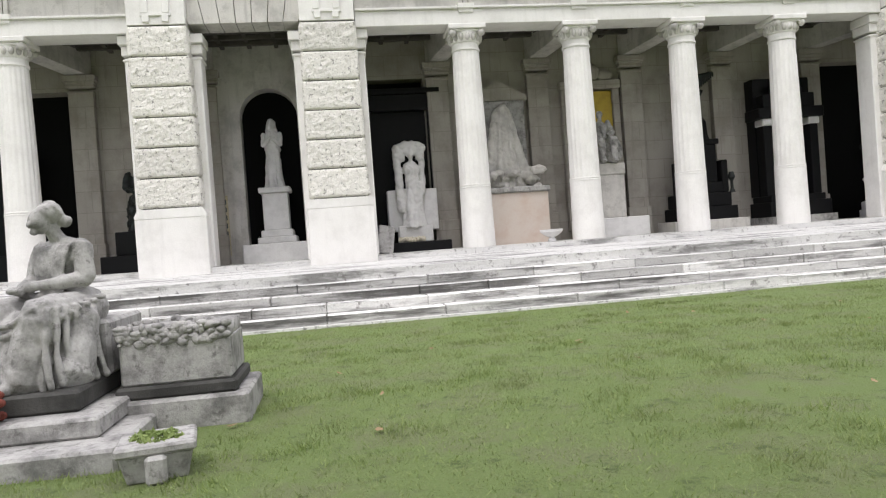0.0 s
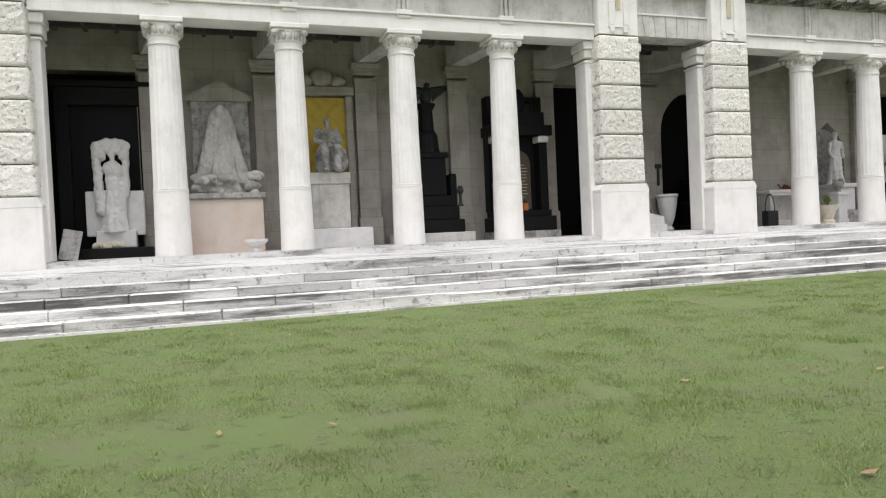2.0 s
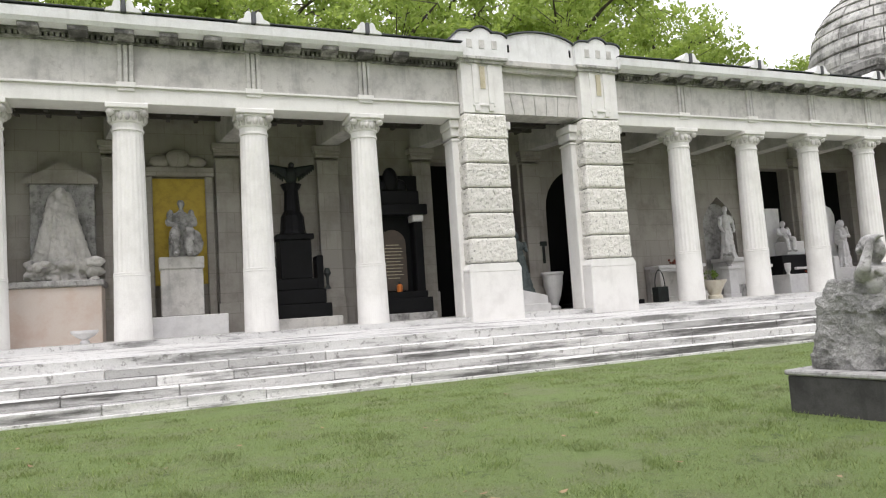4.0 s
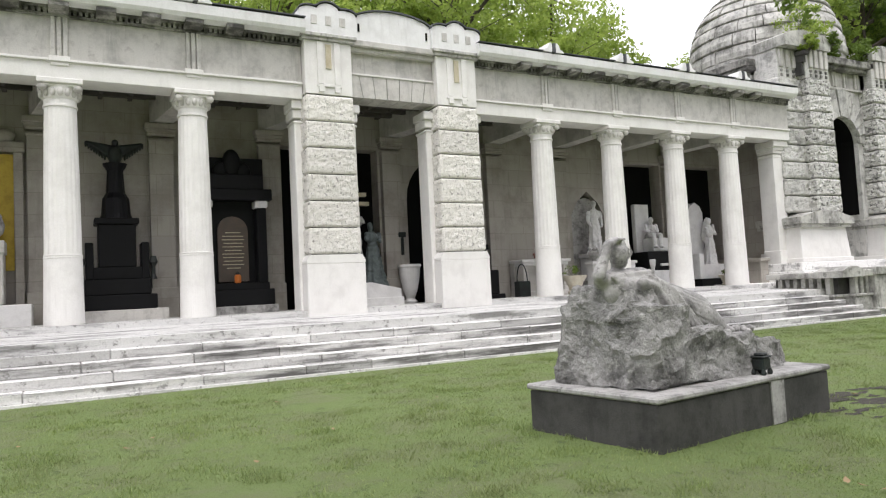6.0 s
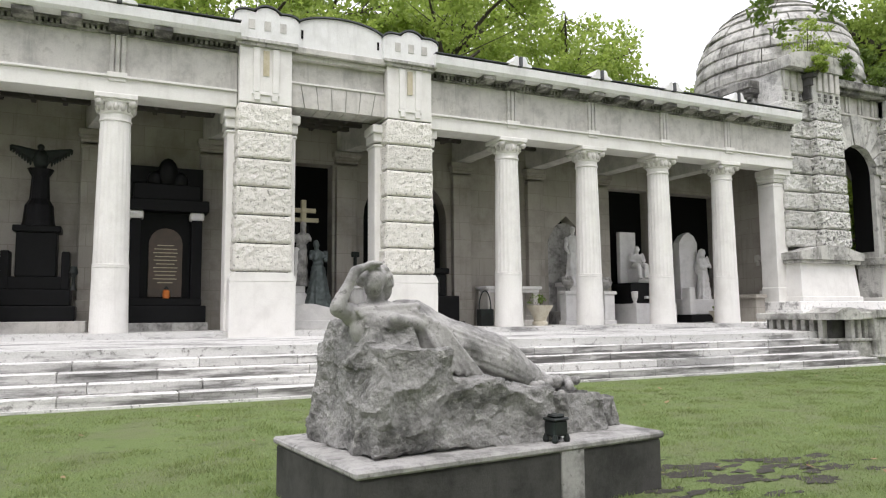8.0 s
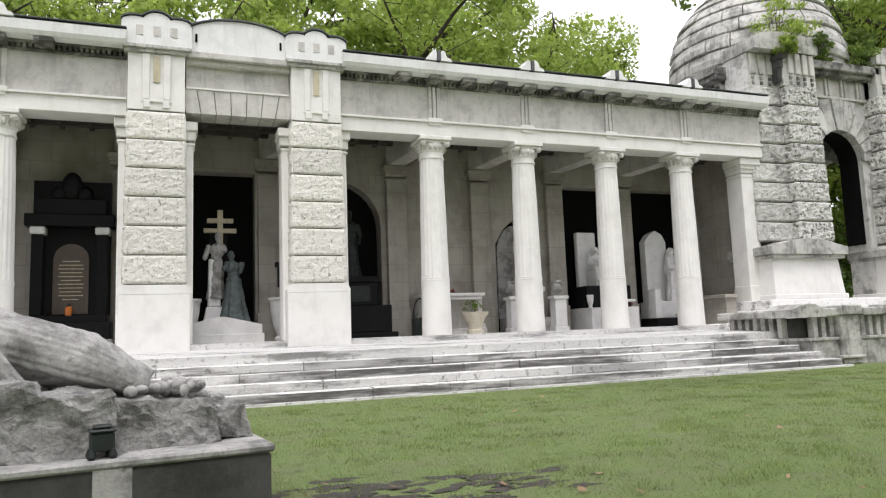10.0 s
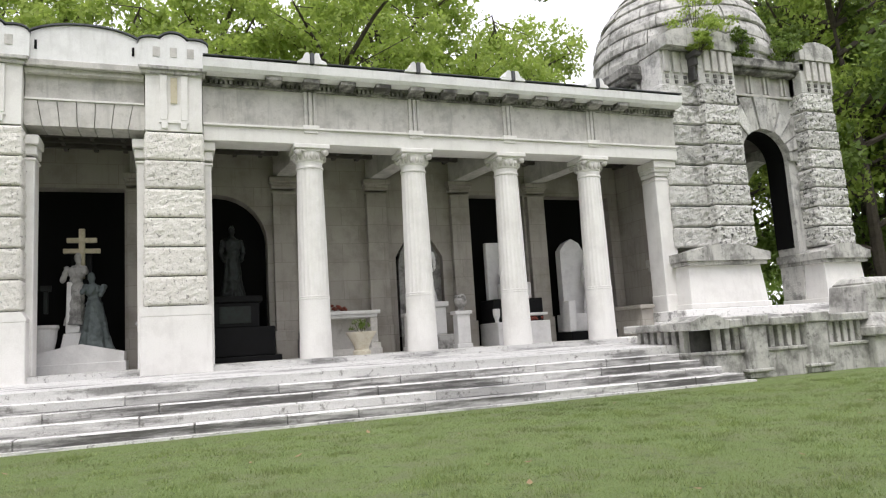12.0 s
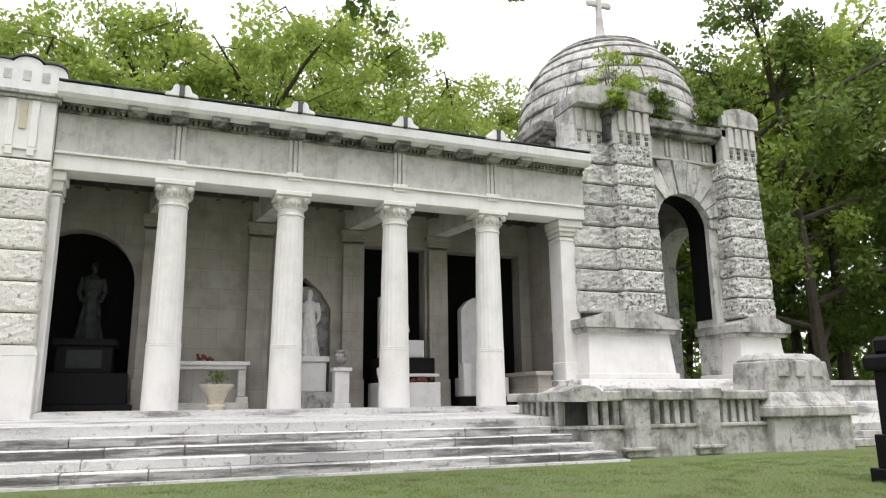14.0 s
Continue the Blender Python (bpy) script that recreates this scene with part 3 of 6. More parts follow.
def pier(x):
    t = thing("pier", "rusticated white stone pier on a smooth plinth", "pier", (x, 16.22, 0), group="rusticated piers")
    part("plinth", boxes((-0.74, 0.74, -0.02, 1.0, 0.9, 2.2), bevel=0.02), COLUMN, t)
    bm = bmesh.new()
    prism_y(bm, [(-0.74, 2.2), (0.74, 2.2), (0.74, 2.26), (0.66, 2.40), (-0.66, 2.40), (-0.74, 2.26)], -0.02, 1.0)
    part("plinth_cap", bm, COLUMN, t)
    part("core", boxes((-0.57, 0.57, 0.05, 0.98, 2.4, 6.3)), DAMP_SHADE, t)
    z = 2.42
    for k in range(6):
        w = 1.28 - 0.016 * k
        b = part("stone_block", rough_block(w, 0.628, 0.7, 100 + k, 0.022, 44, 18), RUSTIC, t)
        b.matrix_basis = pose(0, 0.0, z)
        z += 0.647
    # attic block with its sunk panels
    bm = boxes((-0.60, 0.60, 0.0, 0.95, 6.31, 7.62), bevel=0.01)
    part("attic_block", bm, COLUMN, t)
    for sx in (-1, 1):
        part("strip", boxes((sx * 0.22 - 0.075, sx * 0.22 + 0.075, -0.05, 0.01, 6.55, 7.6), bevel=0.008), COLUMN, t)
        part("drop", boxes((sx * 0.20 - 0.07, sx * 0.20 + 0.07, -0.045, 0.01, 6.36, 6.50), bevel=0.008), COLUMN, t)
    part("gold_panel", boxes((-0.07, 0.07, -0.025, 0.01, 6.95, 7.55)), GOLD, t, "small dull gold relief panel")
    part("panel_foot", boxes((-0.32, 0.32, -0.04, 0.01, 6.49, 6.55), bevel=0.006), COLUMN, t)
    part("moulding", boxes((-0.68, 0.68, -0.08, 1.0, 7.62, 7.70), (-0.72, 0.72, -0.14, 1.0, 7.70, 7.78), bevel=0.01), LEDGE, t)
    out = [(-0.74, 7.78), (0.74, 7.78), (0.74, 8.30)] + arc(0.45, 8.30, 0.28, 0, 180, 8, 0.45) + arc(0, 8.32, 0.30, 0, 180, 10, 0.75) + arc(-0.45, 8.30, 0.28, 0, 180, 8, 0.45) + [(-0.74, 8.30)]
    bm = bmesh.new()
    seen, clean = set(), []
    for q in out:
        key = (round(q[0], 3), round(q[1], 3))
        if key not in seen:
            seen.add(key)
            clean.append(q)
    prism_y(bm, clean, -0.1, 0.7)
    part("crown", bm, FASCIA, t)
    cap_top = bmesh.new()
    top = arc(0.45, 8.31, 0.30, 0, 115, 8, 0.45) + arc(0, 8.33, 0.32, 40, 140, 10, 0.75) + arc(-0.45, 8.31, 0.30, 65, 180, 8, 0.45)
    low = [(a, b + 0.035) for a, b in top]
    prism_y(cap_top, top + low[::-1], -0.14, 0.7)
    part("lead_cap", cap_top, LEAD, t, "dark lead capping")
    for sx in (-0.36, 0.0, 0.36):
        part("sunk_square", boxes((sx - 0.075, sx + 0.075, -0.112, -0.05, 8.0, 8.22)), STONE, t)
    # half columns that flank the pier
    for sx in (-1, 1):
        h = part("side_pilaster", boxes((-0.14, 0.14, 0.40, 0.95, FLOOR, 5.72), bevel=0.02), COLUMN, t)
        h.matrix_basis = pose(sx * 0.655, 0, 0)
        c = part("side_capital", boxes((-0.155, 0.155, 0.37, 0.97, 5.64, 5.70), (-0.165, 0.165, 0.35, 0.97, 5.76, 5.98), (-0.21, 0.21, 0.28, 0.98, 5.98, 6.19), bevel=0.02), COLUMN, t)
        c.matrix_basis = pose(sx * 0.675, 0, 0)
    return t


first = pier(PIERS[0])
for x in PIERS[1:]:
    copy_thing(first, pose(x, 16.22, 0))


# entablature over each run of columns
def entablature(a, b, xs):
    t = thing("entablature", "stone entablature with a white cornice over the columns", "entablature", (0, 0, 0), group="entablatures")
    t["kind"] = "structure"
    part("architrave", boxes((a, b, 16.42, 17.12, CAP, 6.55), bevel=0.01), COLUMN, t)
    part("fillet", boxes((a, b, 16.36, 16.9, 6.55, 6.60), bevel=0.008), COLUMN, t)
    part("frieze", boxes((a, b, 16.45, 17.1, 6.60, 7.50)), STONE, t)
    # moulding, dentils and brackets hold soil and the cornice's shade in one colour
    part("bed_moulding", boxes((a, b, 16.38, 17.1, 7.50, 7.55), (a, b, 16.30, 17.1, 7.64, 7.70)), GRIME_SHADE, t, "soiled moulding darkened for the cornice shade")
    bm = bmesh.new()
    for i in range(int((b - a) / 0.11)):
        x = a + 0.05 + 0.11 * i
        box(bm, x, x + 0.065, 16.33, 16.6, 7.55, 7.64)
    o = part("dentils", bm, GRIME_SHADE, t)
    o["kind"] = "stuff"
    bm = bmesh.new()
    prism_x(bm, [(16.02, 7.72), (15.96, 7.80), (15.94, 8.0), (16.05, 8.06), (17.1, 8.06), (17.1, 7.70), (16.2, 7.70)], a, b)
    part("cornice", bm, FASCIA, t, "streaked white cornice")
    part("gutter_edge", boxes((a, b, 15.925, 16.25, 8.062, 8.08)), LEAD, t, "dark metal gutter edge")
    step = BAY / 3
    for x in xs:
        for k in (-1, 0, 1):
            if a + 0.15 < x + k * step < b - 0.15:
                bm = bmesh.new()
                prism_x(bm, [(16.04, 7.62), (16.04, 7.70), (16.44, 7.70), (16.44, 7.56), (16.30, 7.56)], -0.19, 0.19)
                o = part("bracket", bm, GRIME_SHADE, t)
                o.matrix_basis = pose(x + k * step, 0, 0)
        for k in (-1, 0, 1):
            o = part("triglyph_bar", boxes((-0.045, 0.045, 16.385, 16.5, 6.66, 7.5), bevel=0.01), STONE, t)
            o.matrix_basis = pose(x + k * 0.115, 0, 0)
        part("triglyph_foot", boxes((x - 0.20, x + 0.20, 16.345, 16.5, 6.545, 6.66), (x - 0.17, x + 0.17, 16.38, 16.5, 6.47, 6.545), bevel=0.01), COLUMN, t)
        # paired scrolls on the cornice over the column
        for sx in (-1, 1):
            bm = bmesh.new()
            out = [(0.055, 8.05), (0.36, 8.05), (0.33, 8.11), (0.22, 8.15), (0.19, 8.25), (0.15, 8.31), (0.09, 8.32), (0.055, 8.27)]
            prism_y(bm, [(sx * p, q) for p, q in out], 15.92, 16.4)
            o = part("scroll", bm, FASCIA, t)
            o.matrix_basis = pose(x, 0, 0)
        o = part("spout", boxes((-0.045, 0.045, 15.87, 16.3, 8.02, 8.30), bevel=0.015), LEAD, t, "dark lead spout")
        o.matrix_basis = pose(x, 0, 0)


entablature(X0, PIERS[0] - 0.62, COLS[:3])
entablature(PIERS[1] + 0.62, PIERS[2] - 0.62, COLS[3:7])
entablature(PIERS[3] + 0.62, 31.35, COLS[7:])


# the bay between two piers: flat arch, panel and curved pediment
def pier_bay(a, b):
    t = thing("pier_bay", "flat stone arch under a curved white pediment", "pediment", (0, 0, 0), group="pier bays")
    t["kind"] = "structure"
    c, w = (a + b) / 2, (b - a) / 2 - 0.62
    n = 7
    for k in range(n):
        u0, u1 = -w + 2 * w * k / n, -w + 2 * w * (k + 1) / n
        s0, s1 = u0 * 0.12, u1 * 0.12
        bm = bmesh.new()
        prism_y(bm, [(c + u0 + 0.008, 6.36), (c + u1 - 0.008, 6.36), (c + u1 + s1 - 0.008, 6.93), (c + u0 + s0 + 0.008, 6.93)], 16.40, 17.1)
        part("voussoir", bm, STONE, t)
    part("panel", boxes((c - w, c + w, 16.46, 17.1, 6.93, 7.50)), STONE, t)
    part("fillet", boxes((c - w, c + w, 16.37, 17.1, 6.93, 6.97)), COLUMN, t)
    part("moulding", boxes((c - w, c + w, 16.30, 17.1, 7.50, 7.62), (c - w, c + w, 16.18, 17.1, 7.62, 7.76), bevel=0.01), STONE, t)
    out = [(c - w - 0.02, 7.77), (c + w + 0.02, 7.77), (c + w + 0.02, 8.18)] + [(c + w * math.cos(radians(q)), 8.18 + 0.42 * math.sin(radians(q))) for q in range(8, 175, 8)] + [(c - w - 0.02, 8.18)]
    part("pediment", prism_y(bmesh.new(), out, 16.25, 16.9), FASCIA, t)
    top = [(c + (w + 0.02) * math.cos(radians(q)), 8.19 + 0.42 * math.sin(radians(q))) for q in range(4, 178, 8)]
    part("lead_edge", prism_y(bmesh.new(), top + [(p, q + 0.035) for p, q in top[::-1]], 16.2, 16.9), LEAD, t, "dark lead edging")
    for sx in (-1, 1):
        # slot drawn as a near-black strip in place of a shaded opening
        part("slot", boxes((c + sx * (w - 0.22) - 0.025, c + sx * (w - 0.22) + 0.025, 16.235, 16.3, 8.0, 8.2)), VOID, t, "narrow dark drain slot")


pier_bay(PIERS[0], PIERS[1])
pier_bay(PIERS[2], PIERS[3])


# five steps of long stone blocks
def steps():
    t = thing("steps", "five long white stone steps with dark stains", "steps", (0, 0, 0), kind="structure")
    rnd = random.Random(11)
    rise, tread = 0.164, 0.315
    meshes = {}
    for k in range(5):
        y0, z0 = 12.38 + tread * k, 0.03 + rise * k
        end = 29.15 - 0.32 * k
        x = X0
        while x < end - 0.05:
            w = min(rnd.choice((1.25, 1.5, 1.75, 2.0, 2.35, 2.6)), end - x)
            key = round(w, 2)
            if key not in meshes:
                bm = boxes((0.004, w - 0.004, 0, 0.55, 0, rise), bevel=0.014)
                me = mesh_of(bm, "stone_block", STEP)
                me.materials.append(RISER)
                # riser and end faces: dark stains, plus shade set against the brighter treads
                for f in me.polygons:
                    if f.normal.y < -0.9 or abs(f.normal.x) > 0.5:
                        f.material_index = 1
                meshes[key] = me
            o = new("stone_block", meshes[key])
            o.parent = t
            o.matrix_basis = pose(x, y0 + rnd.uniform(-0.006, 0.006), z0 + rnd.uniform(-0.004, 0.004), rnd.uniform(-0.3, 0.3), 0, rnd.uniform(-0.08, 0.08))
            x += w
    return t


steps()

# ---------------------------------------------------------------- the domed pavilion
TX, TY, TB = 35.15, 19.7, 1.75
DX, DY, DR = 34.5, 19.55, 3.0


def pavilion():
    t = thing("pavilion", "soiled rusticated stone pavilion with a stepped dome", "pavilion", (0, 0, 0))
    part("terrace", boxes((28.95, 41.0, 13.9, 24.5, 0.0, 1.10), (30.4, 39.0, 15.6, 24.0, 1.10, 1.46), (30.6, 38.8, 15.8, 23.9, 1.46, TB), bevel=0.02), STEP, t, "stepped stone floor")
    r, spring = 1.03, 6.42
    hole = arc(TX, spring, r, 180, 0, 18)
    west, east = 31.3, 38.1
    wall = [(west, TB), (TX - r, TB)] + hole + [(TX + r, TB), (east, TB), (east, 9.0), (west, 9.0)]
    part("front_wall", prism_y(bmesh.new(), wall, 16.85, 17.7), TOWER, t)
    part("rear_wall", prism_y(bmesh.new(), wall, 22.2, 23.1), TOWER, t)
    for x0, x1 in ((31.15, 32.05), (37.4, 38.3)):
        side = [(17.702, TB), (TY - 1.3, TB)] + arc(TY, 5.9, 1.3, 180, 0, 18) + [(TY + 1.3, TB), (22.198, TB), (22.198, 9.0), (17.702, 9.0)]
        part("side_wall", prism_x(bmesh.new(), side, x0, x1), TOWER, t)
    # dark ceiling, jambs and arch underside: the passage's shade put into colour
    part("vault", boxes((32.06, 37.39, 17.71, 22.19, 7.5, 8.9)), CEIL, t, "dark ceiling under the dome")
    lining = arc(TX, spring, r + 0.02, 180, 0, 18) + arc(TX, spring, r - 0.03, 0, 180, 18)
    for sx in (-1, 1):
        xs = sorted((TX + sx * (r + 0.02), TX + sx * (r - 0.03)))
        part("jamb_lining", boxes((xs[0], xs[1], 17.02, 17.72, 3.6, spring)), VOID, t, "near-black shade on the arch jamb")
    part("arch_lining", prism_y(bmesh.new(), lining, 17.02, 17.72), VOID, t, "near-black shade under the arch")
    # battered plinths and rounded copings of the four corner piers
    for x0, x1 in ((30.98, 33.82), (36.22, 37.98)):
        for y0, y1 in ((16.02, 17.75), (22.05, 23.5)):
            bm = bmesh.new()
            box(bm, x0 - 0.06, x1 + 0.06, y0 - 0.06, y1, TB, TB + 0.16, bevel=0.02)
            box(bm, x0, x1, y0, y1, TB + 0.15, 3.02, bevel=0.015, taper=0.09)
            part("plinth", bm, COLUMN, t, "smooth pale plinth")
            c, w = (x0 + x1) / 2, (x1 - x0) / 2 + 0.12
            bm = boxes((c - w + 0.06, c + w - 0.06, y0 - 0.06, y1, 3.0, 3.12), bevel=0.02)
            out = [(c - w, 3.12), (c + w, 3.12), (c + w, 3.36), (c + w * 0.66, 3.46)] + [(c + w * 0.62 * math.cos(radians(q)), 3.46 + 0.13 * math.sin(radians(q))) for q in range(15, 170, 15)] + [(c - w * 0.66, 3.46), (c - w, 3.36)]
            prism_y(bm, out, y0 - 0.14, y1)
            part("coping", bm, LEDGE, t, "weathered rounded coping")
    # rough courses: each pier has a projecting pilaster; the western one also a set-back strip beside the arcade
    z = 3.58
    for k in range(8):
        for sx in (-1, 1):
            b = part("stone_block", rough_block(1.42 - 0.02 * k, 0.60, 0.9, 300 + 7 * k + sx, 0.06, 44, 18), PITTED, t)
            b.matrix_basis = pose(TX + sx * (2.06 - 0.004 * k), 16.2 + 0.012 * k, z)
        b = part("stone_block", rough_block(1.42, 0.60, 0.9, 400 + 7 * k, 0.045, 30, 14), TOWER, t)
        b.matrix_basis = pose(31.83, 16.52 + 0.006 * k, z)
        b = part("stone_block", rough_block(0.42, 0.61, 0.9, 450 + 7 * k, 0.045, 14, 12), TOWER, t)
        b.matrix_basis = pose(38.0 - 0.012 * k, 16.6, z)
        b = part("stone_block", rough_block(1.3, 0.61, 0.5, 500 + 7 * k, 0.045, 18, 12), TOWER, t)
        b.matrix_basis = pose(31.07, 17.85, z, 0, 0, -90)
        z += 0.632
    # wedge stones of the arch, every other one hewn rough
    n = 11
    for i in range(n):
        a0, a1 = 180 - 180 * i / n - 0.9, 180 - 180 * (i + 1) / n + 0.9
        ro = (1.98, 1.78, 2.0)[i % 3] if abs(i - n // 2) > 1 else 2.2
        p = [(TX + q * math.cos(radians(a)), spring + min(q * math.sin(radians(a)), 2.1)) for q, a in ((r, a0), (ro, a0), (ro, a1), (r, a1))]
        part("voussoir", prism_y(bmesh.new(), p, 16.74 - 0.035 * (i % 2), 17.0), TOWER if i % 2 else LEDGE, t)
    # frieze and dark cornice over the arch, between the crowns of the piers
    part("front_frieze", boxes((33.7, 36.8, 16.78, 17.4, 8.56, 9.2), (33.7, 36.8, 16.7, 17.4, 8.5, 8.58), bevel=0.01), STONE, t)
    for k in range(4):
        x = 34.05 + 0.72 * k
        part("frieze_bar", boxes((x - 0.13, x - 0.03, 16.7, 16.85, 8.6, 9.2), (x + 0.03, x + 0.13, 16.7, 16.85, 8.6, 9.2), bevel=0.01), STONE, t)
    # whole cornice is darkened, so its shaded underside is part of the colour
    part("front_cornice", boxes((33.7, 36.75, 16.45, 17.4, 9.2, 9.34), (33.7, 36.75, 16.3, 17.6, 9.34, 9.62), bevel=0.025), GRIME_SHADE, t, "stained cornice with underside shade in its colour")
    for x0, x1, sx in ((30.75, 31.35, -1), (38.2, 38.8, 1)):
        part("side_cornice", boxes((x0, x1, 17.5, 23.2, 9.1, 9.26), (x0 - 0.1, x1 + 0.1, 17.5, 23.2, 9.26, 9.55), bevel=0.02), GRIME_SHADE, t, "stained cornice with underside shade in its colour")
        for i in range(6):
            y = 17.9 + 0.8 * i
            part("frieze_bar", boxes((31.15 if sx < 0 else 38.2, 31.25 if sx < 0 else 38.3, y - 0.12, y + 0.12, 8.4, 9.1), bevel=0.01), STONE, t)
    for x0, x1 in ((31.22, 33.78), (36.55, 37.95)):
        for yf, yb in ((16.2, 17.6), (22.2, 23.4)):
            broad = x1 - x0 > 2
            part("crown_block", boxes((x0 + (1.15 if broad else 0.0), x1, yf + 0.1, yb, 8.6, 9.7), (x0, x1 - 0.2, yf + 0.4, yb, 8.6, 9.7), bevel=0.02), TOWER, t)
            xs = [x1 - 0.2 - 0.3 * k for k in range(4)] + ([x0 + 0.2 + 0.34 * k for k in range(3)] if broad else [])
            for k, x in enumerate(xs):
                y = yf + (0.02 if k < 4 else 0.32)
                part("crown_bar", boxes((x - 0.1, x + 0.1, y, y + 0.2, 9.0, 9.68), bevel=0.015), STONE, t)
                for z in (8.66, 8.82):
                    part("small_cube", boxes((x - 0.05, x + 0.05, y + 0.04, y + 0.2, z, z + 0.1)), GRIME_SHADE, t)
            c, w = (x0 + x1) / 2, (x1 - x0) / 2 + 0.04
            out = [(c - w, 9.7), (c + w, 9.7), (c + w, 10.12), (c + w * 0.8, 10.24), (c + w * 0.45, 10.32), (c, 10.35), (c - w * 0.45, 10.3), (c - w * 0.8, 10.2), (c - w, 10.08)]
            part("crown_cap", prism_y(bmesh.new(), out, yf - 0.02, yb), LEDGE, t, "smooth grey cap stone")
    part("spout", boxes((32.14, 32.38, 16.08, 16.6, 9.42, 9.6), (32.19, 32.33, 16.2, 16.6, 9.15, 9.43), (32.21, 32.31, 16.3, 16.6, 8.7, 9.16), bevel=0.02), DAMP_SHADE, t, "dark stone water spout")
    # the dome in courses, the lower ones of single hewn blocks
    part("drum", lathe(bmesh.new(), [(DR - 0.1, 9.5), (DR + 0.1, 9.64), (DR + 0.1, 9.72), (DR + 0.05, 9.76), (DR + 0.05, 10.1)], 64, DX, DY), TOWER, t)
    rings, rnd = 10, random.Random(44)
    z0, rise = 9.95, 3.68
    for i in range(rings):
        a0, a1 = radians(88 * i / rings), radians(88 * (i + 1) / rings)
        ra, rb = DR * math.cos(a0) ** 0.85, DR * math.cos(a1) ** 0.85
        za, zb = z0 + rise * math.sin(a0), z0 + rise * math.sin(a1)
        prof = [(max(ra - 0.4, 0.02), za - 0.02), (ra + 0.05, za), (ra + 0.09, za + 0.04), (0.55 * ra + 0.45 * rb + 0.12, 0.55 * za + 0.45 * zb), (max(rb, 0.03) + 0.06, zb - 0.03), (max(rb - 0.1, 0.02), zb + 0.01)]
        if i < 5:
            n = 22 - 2 * i
            cuts = [2 * math.pi * (k + 0.22 * rnd.uniform(-1, 1)) / n for k in range(n)]
            for k in range(n):
                b0, b1 = cuts[k] + 0.006, (cuts[k + 1] if k + 1 < n else cuts[0] + 2 * math.pi) - 0.006
                bm = bmesh.new()
                push = rnd.uniform(-0.02, 0.05)
                rows = []
                for j in range(5):
                    u = b0 + (b1 - b0) * j / 4
                    rows.append([bm.verts.new((DX + (q + push * (0 < m < 5) + 0.03 * noise.noise((u * 9, z * 6, i)) * (1 < m < 4)) * math.cos(u), DY + (q + push * (0 < m < 5) + 0.03 * noise.noise((u * 9, z * 6, i)) * (1 < m < 4)) * math.sin(u), z)) for m, (q, z) in enumerate(prof)])
                for p, q in zip(rows, rows[1:]):
                    for m in range(len(prof) - 1):
                        bm.faces.new((p[m], q[m], q[m + 1], p[m + 1]))
                bm.faces.new(rows[0][::-1])
                bm.faces.new(rows[-1])
                part("dome_stone", bm, LEDGE, t)
        else:
            part("dome_ring", lathe(bmesh.new(), prof, 64, DX, DY), LEDGE, t)
    part("dome_core", lathe(bmesh.new(), [(DR * math.cos(radians(q)) ** 0.85 - 0.12, z0 + rise * math.sin(radians(q)) - 0.06) for q in range(0, 80, 6)], 48, DX, DY), GRIME_SHADE, t)
    part("finial", lathe(bmesh.new(), [(0.5, 13.5), (0.52, 13.64), (0.40, 13.72), (0.26, 13.86), (0.17, 14.15), (0.13, 14.6), (0.13, 14.8)], 20, DX, DY), STONE, t)
    bm = boxes((DX - 0.10, DX + 0.10, DY - 0.08, DY + 0.08, 14.75, 16.0), (DX - 0.40, DX + 0.40, DY - 0.075, DY + 0.075, 15.28, 15.48), bevel=0.025)
    for c in ((-0.40, 15.38), (0.40, 15.38), (0, 16.0)):
        ball(bm, (DX + c[0], DY, c[1]), (0.14, 0.09, 0.14), 10)
    part("cross", bm, STONE, t, "grey stone cross with rounded ends")
    return t


pavilion()


